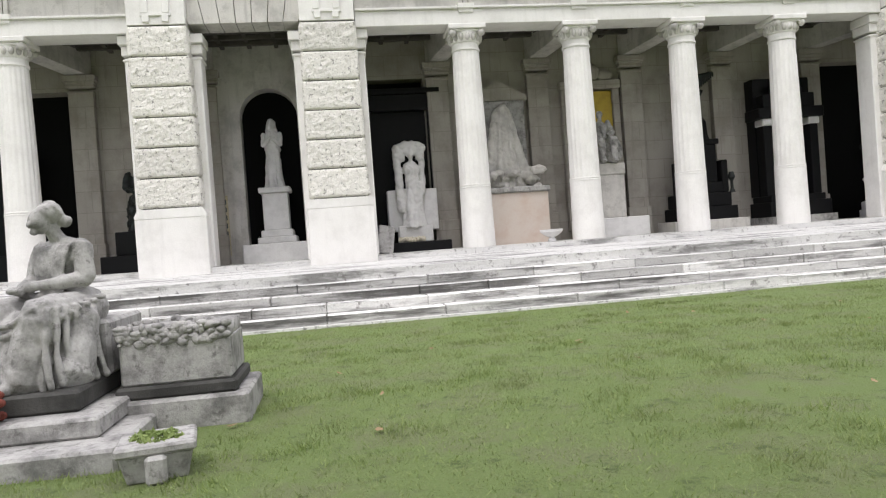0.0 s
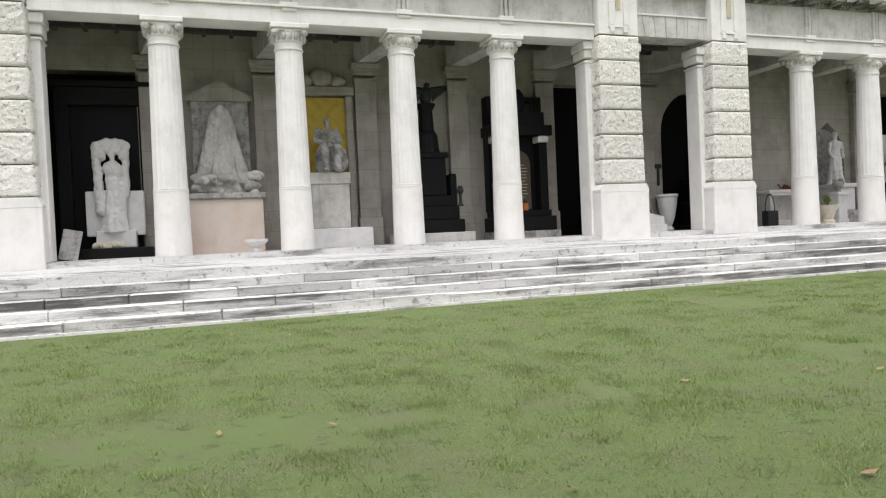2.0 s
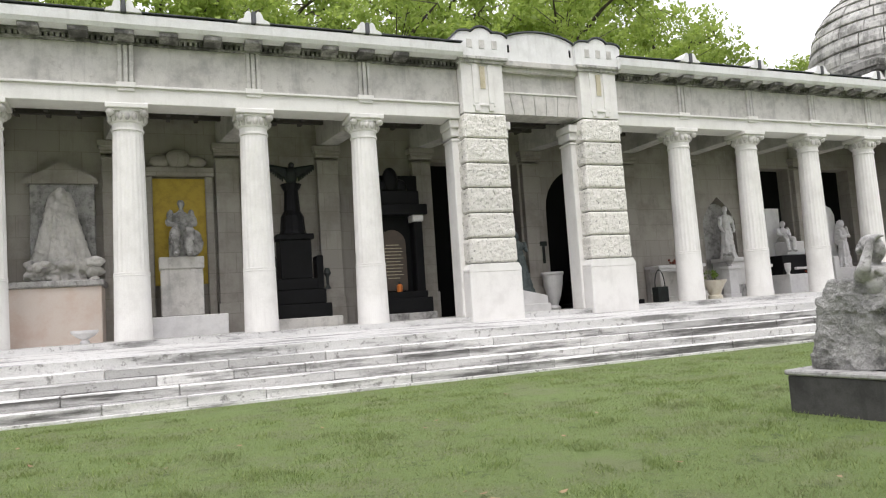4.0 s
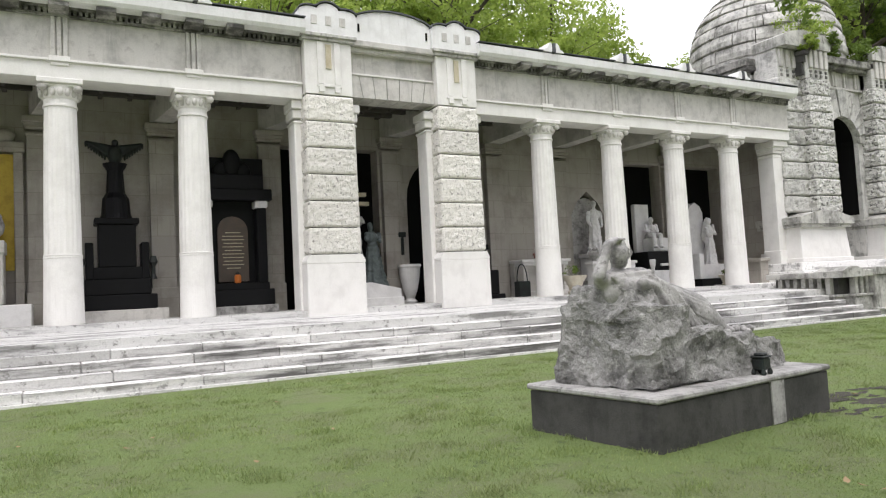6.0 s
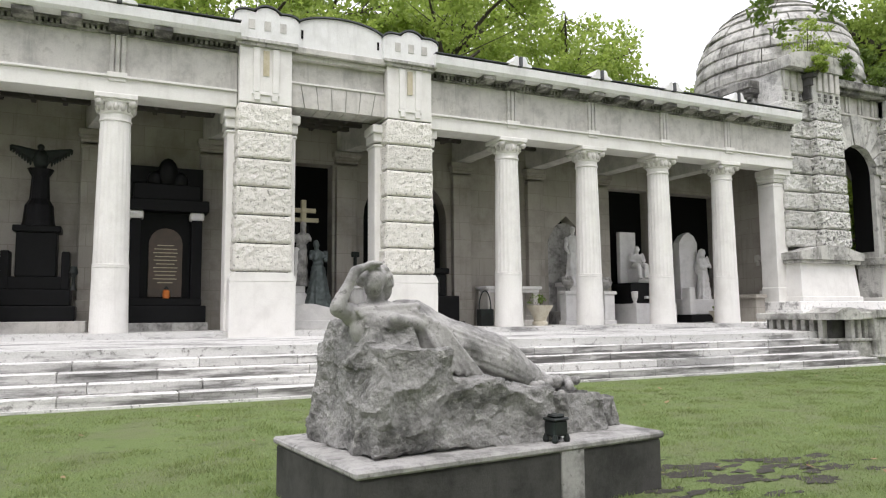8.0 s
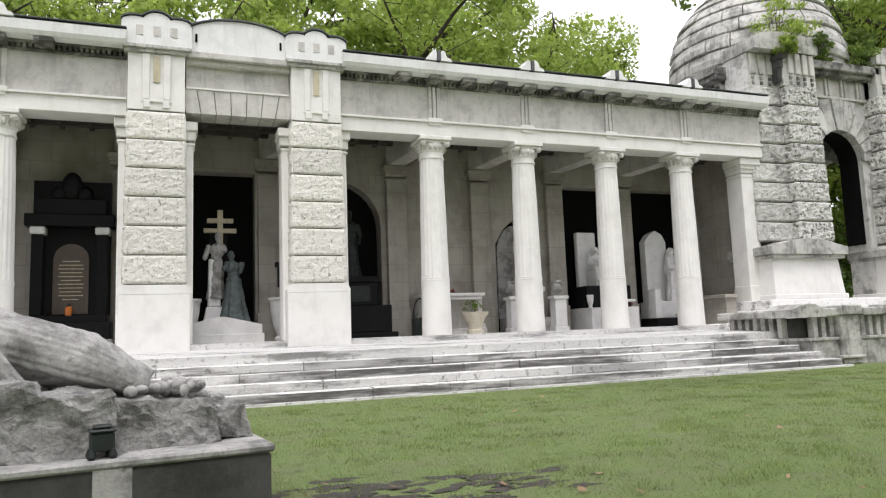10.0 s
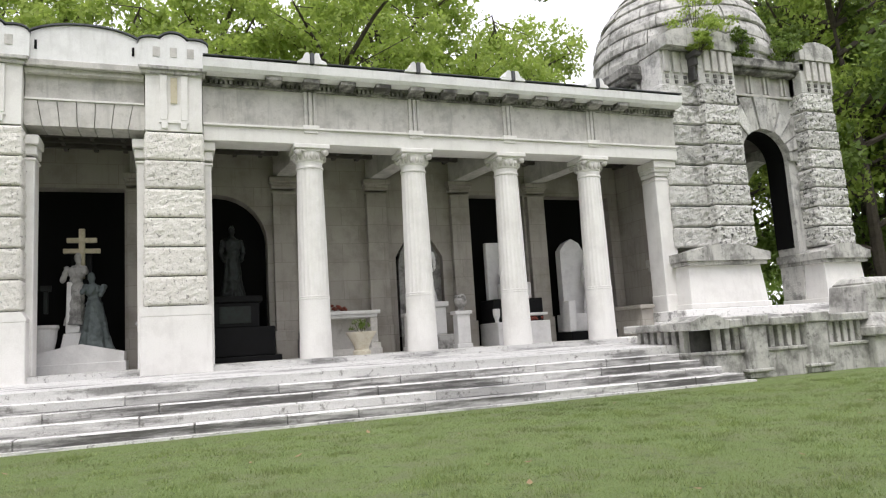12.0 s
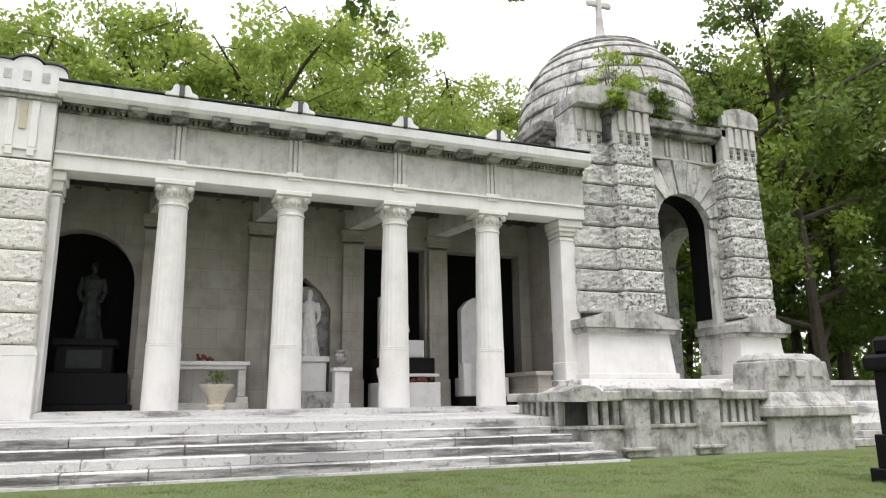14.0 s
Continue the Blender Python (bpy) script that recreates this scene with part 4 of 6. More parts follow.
# balustrade in front of the pavilion terrace
def balustrade():
    t = thing("balustrade", "stained stone balustrade with square balusters", "balustrade", (0, 0, 0))
    part("base_wall", boxes((28.85, 33.8, 12.95, 13.9, -0.05, 0.60), (28.75, 33.8, 12.9, 13.95, 0.60, 0.68), bevel=0.015), LEDGE, t)
    part("return_wall", boxes((28.35, 28.95, 13.3, 15.4, 0.0, 0.60), (28.3, 29.0, 13.25, 15.4, 0.60, 0.68), bevel=0.012), LEDGE, t)
    # dark solid backing gives the gaps between balusters their shade
    part("backing", boxes((28.6, 33.8, 13.28, 13.5, 0.68, 1.18), (28.6, 28.75, 13.5, 15.4, 0.68, 1.18)), DAMP_SHADE, t, "dark backing for shade between the balusters")
    meshes = mesh_of(boxes((-0.075, 0.075, 0, 0.2, 0.68, 1.19), bevel=0.012), "baluster", LEDGE)
    for a, b in ((28.95, 29.75), (30.55, 31.65), (32.5, 33.7)):
        n = int((b - a) / 0.24)
        for i in range(n):
            o = new("baluster", meshes)
            o.parent = t
            o.matrix_basis = pose(a + (i + 0.5) * (b - a) / n, 13.0, 0)
    for i in range(7):
        o = new("baluster", meshes)
        o.parent = t
        o.matrix_basis = pose(28.42, 13.5 + 0.27 * i, 0, 0, 0, -90)
    for x in (30.05, 31.98):
        part("post", boxes((x - 0.32, x + 0.32, 12.82, 13.5, 0.20, 1.22), (x - 0.37, x + 0.37, 12.76, 13.55, 1.22, 1.46), (x - 0.3, x + 0.3, 12.86, 13.4, 0.0, 0.14), (x - 0.40, x + 0.40, 12.78, 13.4, 0.14, 0.22), bevel=0.02), LEDGE, t)
    for a, b in ((29.3, 29.74), (30.56, 31.67), (32.49, 33.8)):
        part("rail", boxes((a, b, 12.85, 13.6, 1.19, 1.40), bevel=0.03), LEDGE, t)
    out = [(28.2, 1.19), (29.3, 1.19), (29.3, 1.38)] + [(28.75 + 0.42 * math.cos(radians(q)), 1.38 + 0.14 * math.sin(radians(q))) for q in range(10, 175, 15)] + [(28.2, 1.38)]
    part("corner_coping", prism_y(bmesh.new(), out, 12.85, 13.75), LEDGE, t, "rounded corner coping")
    part("return_rail", boxes((28.25, 28.9, 13.752, 15.5, 1.19, 1.38), bevel=0.03), LEDGE, t)
    # end block
    bm = boxes((33.75, 36.3, 12.72, 14.2, -0.05, 0.78), bevel=0.03)
    part("end_base", bm, LEDGE, t)
    bm = bmesh.new()
    box(bm, 33.62, 36.42, 12.6, 14.3, 0.78, 1.02, bevel=0.03)
    box(bm, 33.66, 36.38, 12.64, 14.3, 1.02, 1.36, bevel=0.02, taper=0.28)
    part("end_skirt", bm, LEDGE, t, "stained flaring skirt of the end block")
    bm = bmesh.new()
    box(bm, 33.98, 36.06, 12.95, 14.2, 1.34, 2.1, bevel=0.03, taper=0.06)
    box(bm, 34.06, 35.98, 13.03, 14.15, 2.1, 2.3, bevel=0.06, taper=0.16)
    for k in (-0.55, 0.0, 0.55):
        box(bm, 35.02 + k - 0.16, 35.02 + k + 0.16, 12.92, 13.2, 1.72, 2.12, bevel=0.02)
    part("end_cap", bm, LEDGE, t)


balustrade()


def side_steps():
    t = thing("side_steps", "short flight of stained stone steps", "steps", (0, 0, 0), kind="structure")
    for k in range(6):
        part("stone_block", boxes((36.45, 41.5, 13.1 + 0.32 * k, 15.2, 0.18 * k, 0.18 * (k + 1) - 0.003), bevel=0.014), LEDGE, t)
    part("kerb_wall", boxes((38.0, 45.0, 15.25, 15.7, 0.0, 1.55), (37.9, 45.0, 15.15, 15.8, 1.55, 1.7), bevel=0.02), LEDGE, t)


side_steps()


# dark granite marker at the edge of the lawn
def marker():
    t = thing("grave_marker", "black polished granite pillar with a heavy cap", "grave marker", MARKER)
    part("foot", boxes((-0.42, 0.42, -0.42, 0.42, -0.02, 0.2), (-0.34, 0.34, -0.34, 0.34, 0.2, 0.68), bevel=0.015), BLACK, t)
    part("pillar", box(bmesh.new(), -0.27, 0.27, -0.27, 0.27, 0.68, 1.6, bevel=0.015), BLACK, t)
    part("cap", boxes((-0.38, 0.38, -0.38, 0.38, 1.6, 1.84), (-0.26, 0.26, -0.26, 0.26, 1.84, 2.1), bevel=0.05), BLACK, t)


MARKER = (30.62, 7.2, 0)
marker()


# ---------------------------------------------------------------- trees
def crown_mesh(name, centres, leaves, size, mat, seed, spread):
    rng = np.random.default_rng(seed)
    c = np.repeat(np.array([p[:3] for p in centres]), leaves, 0)
    r = np.repeat(np.array([p[3] for p in centres]), leaves)
    n = len(c)
    d = rng.normal(size=(n, 3))
    d /= np.linalg.norm(d, axis=1, keepdims=True)
    p = c + d * (r * rng.random(n) ** 0.5)[:, None] * np.array([1, 1, spread])
    u = rng.normal(size=(n, 3))
    u /= np.linalg.norm(u, axis=1, keepdims=True)
    w = np.cross(u, rng.normal(size=(n, 3)))
    w /= np.linalg.norm(w, axis=1, keepdims=True)
    s = size * rng.uniform(0.6, 1.35, n)[:, None]
    v = np.stack([p - u * s, p + w * s * 0.55, p + u * s, p - w * s * 0.55], 1)
    me = bpy.data.meshes.new(name)
    me.from_pydata(v.reshape(-1, 3).tolist(), [], np.arange(4 * n).reshape(-1, 4).tolist())
    me.materials.append(mat)
    return me


def tree(seed, height, mat, label, leaves=150, size=0.115, low=0.35, width=0.27, lean=0.0):
    rnd = random.Random(seed)
    t = thing("tree", label, "tree", (0, 0, 0), group="trees behind the arcade")
    bm = bmesh.new()
    pts = [Vector((lean * height * f + rnd.uniform(-0.12, 0.12) * f * 2, rnd.uniform(-0.12, 0.12) * f * 2, height * 0.72 * f)) for f in (0, 0.25, 0.5, 0.75, 1.0)]
    rad = height * 0.017
    for i, (a, b) in enumerate(zip(pts, pts[1:])):
        limb(bm, a, b, rad * (1 - 0.2 * i), rad * (1 - 0.2 * (i + 1)), 9)
    centres = []
    for k in range(15):
        f = low + (0.98 - low) * (k + rnd.random()) / 15
        base = pts[0].lerp(pts[-1], min(1, f / 0.72 * 0.9))
        az = k * 2.4 + rnd.uniform(-0.4, 0.4)
        reach = height * width * (1.05 - 0.75 * abs(f - 0.5)) * rnd.uniform(0.65, 1.15)
        tip = base + Vector((math.cos(az) * reach, math.sin(az) * reach, height * rnd.uniform(0.06, 0.16)))
        mid = base.lerp(tip, 0.5) + Vector((0, 0, height * 0.015))
        limb(bm, base, mid, rad * 0.42, rad * 0.26, 6)
        limb(bm, mid, tip, rad * 0.26, rad * 0.08, 6)
        for _ in range(6):
            q = base.lerp(tip, rnd.uniform(0.45, 1.08)) + Vector((rnd.gauss(0, 1), rnd.gauss(0, 1), rnd.gauss(0, 0.6))) * height * 0.045
            limb(bm, mid.lerp(tip, rnd.random()), q, rad * 0.09, rad * 0.03, 4)
            centres.append((*q, height * rnd.uniform(0.035, 0.075)))
    for _ in range(10):
        q = pts[-1] + Vector((rnd.gauss(0, 1), rnd.gauss(0, 1), rnd.uniform(0.3, 2.4))) * height * 0.07
        limb(bm, pts[-1], q, rad * 0.12, rad * 0.04, 4)
        centres.append((*q, height * rnd.uniform(0.04, 0.07)))
    part("trunk", bm, BARK, t)
    o = new("crown", crown_mesh("crown", centres, leaves, size, mat, seed, 0.7))
    o.parent = t
    return t


def plant_trees():
    rnd = random.Random(21)
    a = tree(3, 17.0, LEAF, "tall fresh green broadleaf tree behind the arcade")
    b = tree(8, 15.5, LEAF, "tall fresh green broadleaf tree behind the arcade", low=0.3, width=0.3)
    d = tree(14, 16.0, LEAF_DARK, "tall shady deep green tree, beside the pavilion and in an unseen row", leaves=210, low=0.16, width=0.32, lean=-0.06)
    spots = [(-13, 27, 0.9), (-7.5, 30, 1.0), (-2, 26, 0.92), (2.5, 32, 1.02), (6.5, 27, 0.88), (11, 31, 0.95), (15.5, 27.5, 0.92), (19.5, 33, 1.05), (24, 28, 1.0),
             (28, 34, 1.1), (30, 28, 0.82), (36, 36, 1.08), (41.5, 30, 0.9), (-18, 33, 1.05), (44.5, 22.8, 0.95), (49.5, 23.4, 1.0), (42, 26, 0.8), (54, 30, 1.1)]
    m = [pose(x, y, -0.02, 0, 0, rnd.uniform(0, 360)) @ Matrix.Scale(1.2 * s * rnd.uniform(0.95, 1.05), 4) for x, y, s in spots]
    a.matrix_basis, b.matrix_basis = m[0], m[1]
    a.scale, b.scale = m[0].to_scale(), m[1].to_scale()
    for i, q in enumerate(m[2:]):
        src = a if i % 2 else b
        o = copy_thing(src, pose(0, 0, 0))
        o.matrix_basis = q
    dark = [(45.5, 21, 1.2, 10), (49, 25, 1.05, 140), (52, 17, 1.1, 60), (55, 29, 1.1, 250), (60, 21, 1.15, 320), (47, 31, 1.0, 90), (41, 36, 1.0, 200), (63, 34, 1.2, 30), (56, 12, 1.0, 170), (66, 14, 1.15, 100), (50, 40, 1.1, 280), (38, 44, 1.1, 45)]
    for i, (x, y, s, r) in enumerate(dark):
        o = d if i == 0 else copy_thing(d, pose(0, 0, 0))
        o.matrix_basis = pose(x, y, -0.02, 0, 0, r) @ Matrix.Scale(s, 4)
    # unseen trees added on the walker's side, to hold low light off the arcade
    for i in range(13):
        o = copy_thing(d, pose(0, 0, 0))
        o.matrix_basis = pose(-26 + 6.2 * i, -10.5 - 3.0 * (i % 2), -0.02, 0, 0, 47 * i) @ Matrix.Scale(1.1, 4)


plant_trees()


def shrubbery():
    rnd = random.Random(15)
    cs = []
    for _ in range(260):
        x = rnd.uniform(40, 74)
        y = 22 + rnd.uniform(0, 22) - (x - 40) * 0.15
        cs.append((x, y, rnd.uniform(0.2, 2.6), rnd.uniform(0.6, 1.1)))
    for _ in range(120):
        cs.append((rnd.uniform(26, 44), rnd.uniform(34, 44), rnd.uniform(0.2, 4.0), rnd.uniform(0.8, 1.3)))
    far = [(rnd.uniform(52, 96), rnd.uniform(26, 66), rnd.uniform(0.5, 9.0), rnd.uniform(1.3, 2.2)) for _ in range(240)]
    o = new("far_thicket", crown_mesh("far_thicket", far, 60, 0.3, LEAF_DARK, 62, 0.9))
    tagged(o, "distant dark green thicket beyond the trees", "thicket", kind="stuff")
    o = new("shrubbery", crown_mesh("shrubbery", cs, 60, 0.16, LEAF_DARK, 61, 0.8))
    tagged(o, "dense deep green undergrowth below the trees", "shrubs", kind="stuff")


shrubbery()


# a tree whose long limb overhangs the lawn
def overhanging_tree():
    rnd = random.Random(4)
    t = thing("tree", "shady broadleaf tree with a limb over the lawn", "tree", (33.5, 3.0, 0))
    bm = bmesh.new()
    limb(bm, (0, 0, 0), (-0.3, 0.2, 5.5), 0.34, 0.26, 10)
    limb(bm, (-0.3, 0.2, 5.5), (-1.2, 0.8, 10.5), 0.26, 0.15, 10)
    spine = [Vector(p) for p in ((-0.35, 0.3, 6.0), (-4.5, 1.9, 8.6), (-8.8, 3.9, 9.6), (-12.2, 5.6, 9.3))]
    for i, (p, q) in enumerate(zip(spine, spine[1:])):
        limb(bm, p, q, 0.17 - 0.04 * i, 0.13 - 0.04 * i, 7)
    centres = []
    for k in range(46):
        base = spine[2].lerp(spine[3], rnd.random() * 1.05)
        tip = base + Vector((rnd.gauss(-0.4, 0.9), rnd.gauss(0.3, 0.8), rnd.uniform(-2.0, 0.5)))
        limb(bm, base, tip, 0.018, 0.006, 4)
        for _ in range(3):
            c = tip + Vector((rnd.gauss(0, 0.25), rnd.gauss(0, 0.25), rnd.gauss(-0.1, 0.25)))
            centres.append((*c, rnd.uniform(0.2, 0.38)))
    for k in range(26):
        az, z = rnd.uniform(0, 6.28), rnd.uniform(7.5, 13)
        p = Vector((-0.9 + math.cos(az) * rnd.uniform(0.6, 3.2), 0.6 + math.sin(az) * rnd.uniform(0.6, 3.2), z))
        limb(bm, (-0.8, 0.5, min(10, z - 0.8)), p, 0.06, 0.02, 5)
        centres.append((*p, rnd.uniform(0.7, 1.1)))
    part("trunk", bm, BARK, t)
    o = new("crown", crown_mesh("crown", centres, 42, 0.075, LEAF_DARK, 77, 0.8))
    o.parent = t


overhanging_tree()


# weeds that grow from the pavilion's ledges
def weed(at, size, seed, mat, label):
    rnd = random.Random(seed)
    t = thing("weed_bush", label, "bush", at, group="weeds on the pavilion")
    bm = bmesh.new()
    cs = []
    for _ in range(22):
        tip = Vector((rnd.gauss(0, 0.42), rnd.gauss(-0.15, 0.25), rnd.uniform(0.1, 1.1))) * size
        limb(bm, (0, 0, -0.05), tip, 0.012, 0.005, 4)
        cs.append((*tip, rnd.uniform(0.16, 0.3) * size))
    part("stems", bm, BARK, t)
    o = new("leaves", crown_mesh("leaves", cs, 70, 0.055, mat, seed, 0.6))
    o.parent = t


weed((32.75, 16.7, 10.2), 1.25, 5, LEAF, "bright green bush growing on a stone cap")
weed((32.35, 16.15, 9.5), 0.55, 6, LEAF, "bright green bush growing on a stone ledge")
weed((34.3, 16.5, 9.6), 0.75, 7, LEAF_DARK, "small dark green weed on a cornice")
weed((36.3, 16.6, 9.6), 1.0, 9, LEAF_DARK, "dark green bush growing on a cornice")

# ---------------------------------------------------------------- the monuments
BEFORE = set(bpy.data.objects)


def standing(bm, h, seed, arms="pray", w=0.2, veil=False, foot=0.29):
    """A draped standing figure h high, facing -y, on the ground plane."""
    k = h / 1.75
    draped(bm, 1.02 * k, foot * k, 0.17 * k, 0.0, 8, seed)
    torso(bm, 0.95 * k, 0.80 * h / 1.0 * 0.98, w * k, 0.14 * k)
    sh, head = 1.40 * k, 1.64 * k
    if veil:
        ball(bm, (0, 0.04 * k, head), (0.13 * k, 0.14 * k, 0.17 * k))
        limb(bm, (0, 0.08 * k, head), (0, 0.1 * k, 1.0 * k), 0.13 * k, 0.21 * k)
    if arms == "pray":
        for s in (-1, 1):
            limb(bm, (s * 0.2 * k, 0, sh), (s * 0.21 * k, -0.1 * k, 1.12 * k), 0.07 * k, 0.06 * k)
            limb(bm, (s * 0.21 * k, -0.1 * k, 1.12 * k), (s * 0.02, -0.2 * k, 1.30 * k), 0.06 * k, 0.035 * k)
    elif arms == "down":
        for s in (-1, 1):
            limb(bm, (s * 0.21 * k, 0, sh), (s * 0.27 * k, -0.03, 1.1 * k), 0.065 * k, 0.055 * k)
            limb(bm, (s * 0.27 * k, -0.03, 1.1 * k), (s * 0.2 * k, -0.14 * k, 0.88 * k), 0.05 * k, 0.04 * k)
    elif arms == "raised":
        for s in (-1, 1):
            limb(bm, (s * 0.2 * k, 0, sh), (s * 0.36 * k, -0.03, 1.68 * k), 0.065 * k, 0.055 * k)
            limb(bm, (s * 0.36 * k, -0.03, 1.68 * k), (s * 0.06 * k, 0.0, 1.78 * k), 0.055 * k, 0.045 * k)
    elif arms == "cradle":
        limb(bm, (-0.2 * k, 0, sh), (-0.24 * k, -0.1 * k, 1.1 * k), 0.065 * k, 0.055 * k)
        limb(bm, (-0.24 * k, -0.1 * k, 1.1 * k), (0.1 * k, -0.2 * k, 1.2 * k), 0.055 * k, 0.04 * k)
        limb(bm, (0.2 * k, 0, sh), (0.22 * k, -0.12 * k, 1.15 * k), 0.065 * k, 0.055 * k)
        limb(bm, (0.22 * k, -0.12 * k, 1.15 * k), (0.02 * k, -0.16 * k, 1.5 * k), 0.055 * k, 0.04 * k)
    return bm


def seated(bm, k=1.0, seed=0):
    """A draped seated figure facing -y; its seat is 0.45 above the ground plane."""
    torso(bm, 0.5 * k, 1.32 * k * 0.92, 0.2 * k, 0.15 * k, (0, -0.05 * k))
    ball(bm, (0, 0, 0.5 * k), (0.24 * k, 0.22 * k, 0.16 * k))
    for s in (-1, 1):
        limb(bm, (s * 0.12 * k, -0.02, 0.52 * k), (s * 0.15 * k, -0.45 * k, 0.52 * k), 0.12 * k, 0.095 * k)
        limb(bm, (s * 0.15 * k, -0.45 * k, 0.52 * k), (s * 0.13 * k, -0.46 * k, 0.06 * k), 0.09 * k, 0.075 * k)
        ball(bm, (s * 0.13 * k, -0.53 * k, 0.05 * k), (0.055 * k, 0.13 * k, 0.05 * k))
        limb(bm, (s * 0.21 * k, -0.02, 0.98 * k), (s * 0.27 * k, -0.1 * k, 0.72 * k), 0.065 * k, 0.055 * k)
        limb(bm, (s * 0.27 * k, -0.1 * k, 0.72 * k), (s * 0.06 * k, -0.32 * k, 0.66 * k), 0.055 * k, 0.04 * k)
    return bm


def block(name, label, category, mat, *specs, bevel=0.02, group=""):
    t = thing(name, label, category, (0, 0, 0), group=group)
    for nm, m, s in specs:
        part(nm, boxes(*([s] if not isinstance(s[0], tuple) else s), bevel=bevel), m or mat, t)
    return t


# praying statue in the white arched niche
block("statue_pedestal", "white marble pedestal on a broad base", "pedestal", MARBLE,
      ("base", None, (-3.1, -1.35, 19.0, 20.3, 1.06, 1.55)), ("foot", None, ((-2.75, -1.75, 19.35, 20.25, 1.55, 1.72), (-2.66, -1.84, 19.42, 20.2, 1.72, 1.9))),
      ("shaft", None, (-2.58, -1.92, 19.5, 20.15, 1.9, 2.88)), ("cap", None, (-2.66, -1.84, 19.42, 20.2, 2.88, 3.02)))
carved("praying_statue", standing(bmesh.new(), 1.82, 2, "pray", 0.17, True, 0.24), MARBLE, "white marble praying veiled figure on its pedestal", "statue", (-2.25, 19.85, 3.0), 0, 0.022, 1, 0.02)
t = thing("wall_relief", "narrow green and gold relief strip on a wall", "relief", (-3.62, 19.83, 1.3))
part("plate", boxes((-0.13, 0.13, -0.05, 0.0, 0, 1.6), bevel=0.01), GOLD, t)
for i in range(7):
    part("boss", boxes((-0.09, 0.09, -0.08, -0.04, 0.1 + 0.21 * i, 0.24 + 0.21 * i), bevel=0.02), VERDIGRIS, t)

# mourning nude against black granite
t = thing("black_monument", "black granite monument with a framed recess", "monument", (0, 0, 0))
part("back_slab", boxes((0.15, 2.25, 19.9, 20.1, 1.08, 5.2)), BLACK, t)
part("lintel", boxes((0.05, 2.3, 19.66, 19.9, 4.9, 5.35), (0.0, 2.33, 19.6, 19.9, 5.35, 5.5), bevel=0.02), BLACK, t)
for x in (0.2, 2.1):
    part("jamb", boxes((x - 0.16, x + 0.16, 19.7, 19.9, 1.08, 4.9), bevel=0.02), BLACK, t)
part("base", boxes((0.1, 2.2, 18.5, 19.7, 1.06, 1.32), bevel=0.02), BLACK, t)
t = thing("statue_block", "white marble block behind a carved figure", "pedestal", (0, 0, 0))
part("block", boxes((0.68, 2.0, 19.25, 19.75, 1.62, 2.72), (0.9, 1.8, 19.0, 19.5, 1.32, 1.75), bevel=0.02), MARBLE, t)
bm = bmesh.new()
draped(bm, 1.2, 0.3, 0.2, 0.05, 7, 5)
torso(bm, 1.15, 1.45, 0.23, 0.15, (0.0, -0.05))
for s in (-1, 1):
    limb(bm, (s * 0.22, 0, 1.82), (s * 0.36, -0.02, 2.12), 0.1, 0.09)
    limb(bm, (s * 0.36, -0.02, 2.12), (s * 0.08, 0.03, 2.22), 0.09, 0.09)
limb(bm, (-0.3, 0.03, 0.5), (-0.36, 0.03, 2.1), 0.12, 0.1)
ball(bm, (0.0, 0.04, 2.08), (0.26, 0.13, 0.2))
limb(bm, (0.27, 0.03, 0.9), (0.31, 0.03, 2.0), 0.1, 0.08)
carved("mourning_statue", bm, MARBLE, "white marble figure with arms raised behind its head", "statue", (1.33, 19.12, 1.7), 0, 0.022, 1, 0.022)
t = thing("leaning_slab", "grey stone slab leaning beside a grave", "slab", (0.42, 18.0, 1.08), 8)
part("slab", boxes((-0.2, 0.2, -0.05, 0.05, 0, 0.72), bevel=0.01), GREYMARBLE, t).matrix_basis = pose(0, 0, 0, -16, 12, 0)
t = thing("wreath", "dry brown wreath on a black grave base", "wreath", (1.2, 18.75, 1.33))
bm = bmesh.new()
for i in range(26):
    a = 6.283 * i / 26
    ball(bm, (0.3 * math.cos(a), 0.16 * math.sin(a), 0.05 + 0.03 * math.sin(5 * a)), (0.07, 0.06, 0.06), 6)
part("twigs", bm, CREAM, t)

# veiled relief on the pink base
t = thing("relief_monument", "grey veiled relief on a pinkish marble base", "monument", (0, 0, 0))
part("base", boxes((2.9, 4.8, 18.35, 19.8, 1.06, 2.4), bevel=0.015), PINK, t, "pinkish marble base")
part("ledge", boxes((2.82, 4.86, 18.28, 19.8, 2.4, 2.55), bevel=0.03), GREYMARBLE, t)
part("back_slab", boxes((3.2, 4.62, 19.45, 19.82, 2.55, 5.0), bevel=0.02), GREYMARBLE, t)
part("gable", prism_y(bmesh.new(), [(3.12, 5.0), (4.7, 5.0), (4.7, 5.12), (3.91, 5.55), (3.12, 5.12)], 19.4, 19.82), INNER, t)
bm = bmesh.new()
draped(bm, 1.75, 0.55, 0.22, 0.0, 9, 8, 0.5)
ball(bm, (0, -0.02, 1.85), (0.22, 0.16, 0.24))
ball(bm, (0, -0.06, 2.12), (0.14, 0.14, 0.2))
for s in (-1, 1):
    limb(bm, (s * 0.14, 0.05, 2.15), (s * 0.5, 0.05, 0.5), 0.1, 0.16)
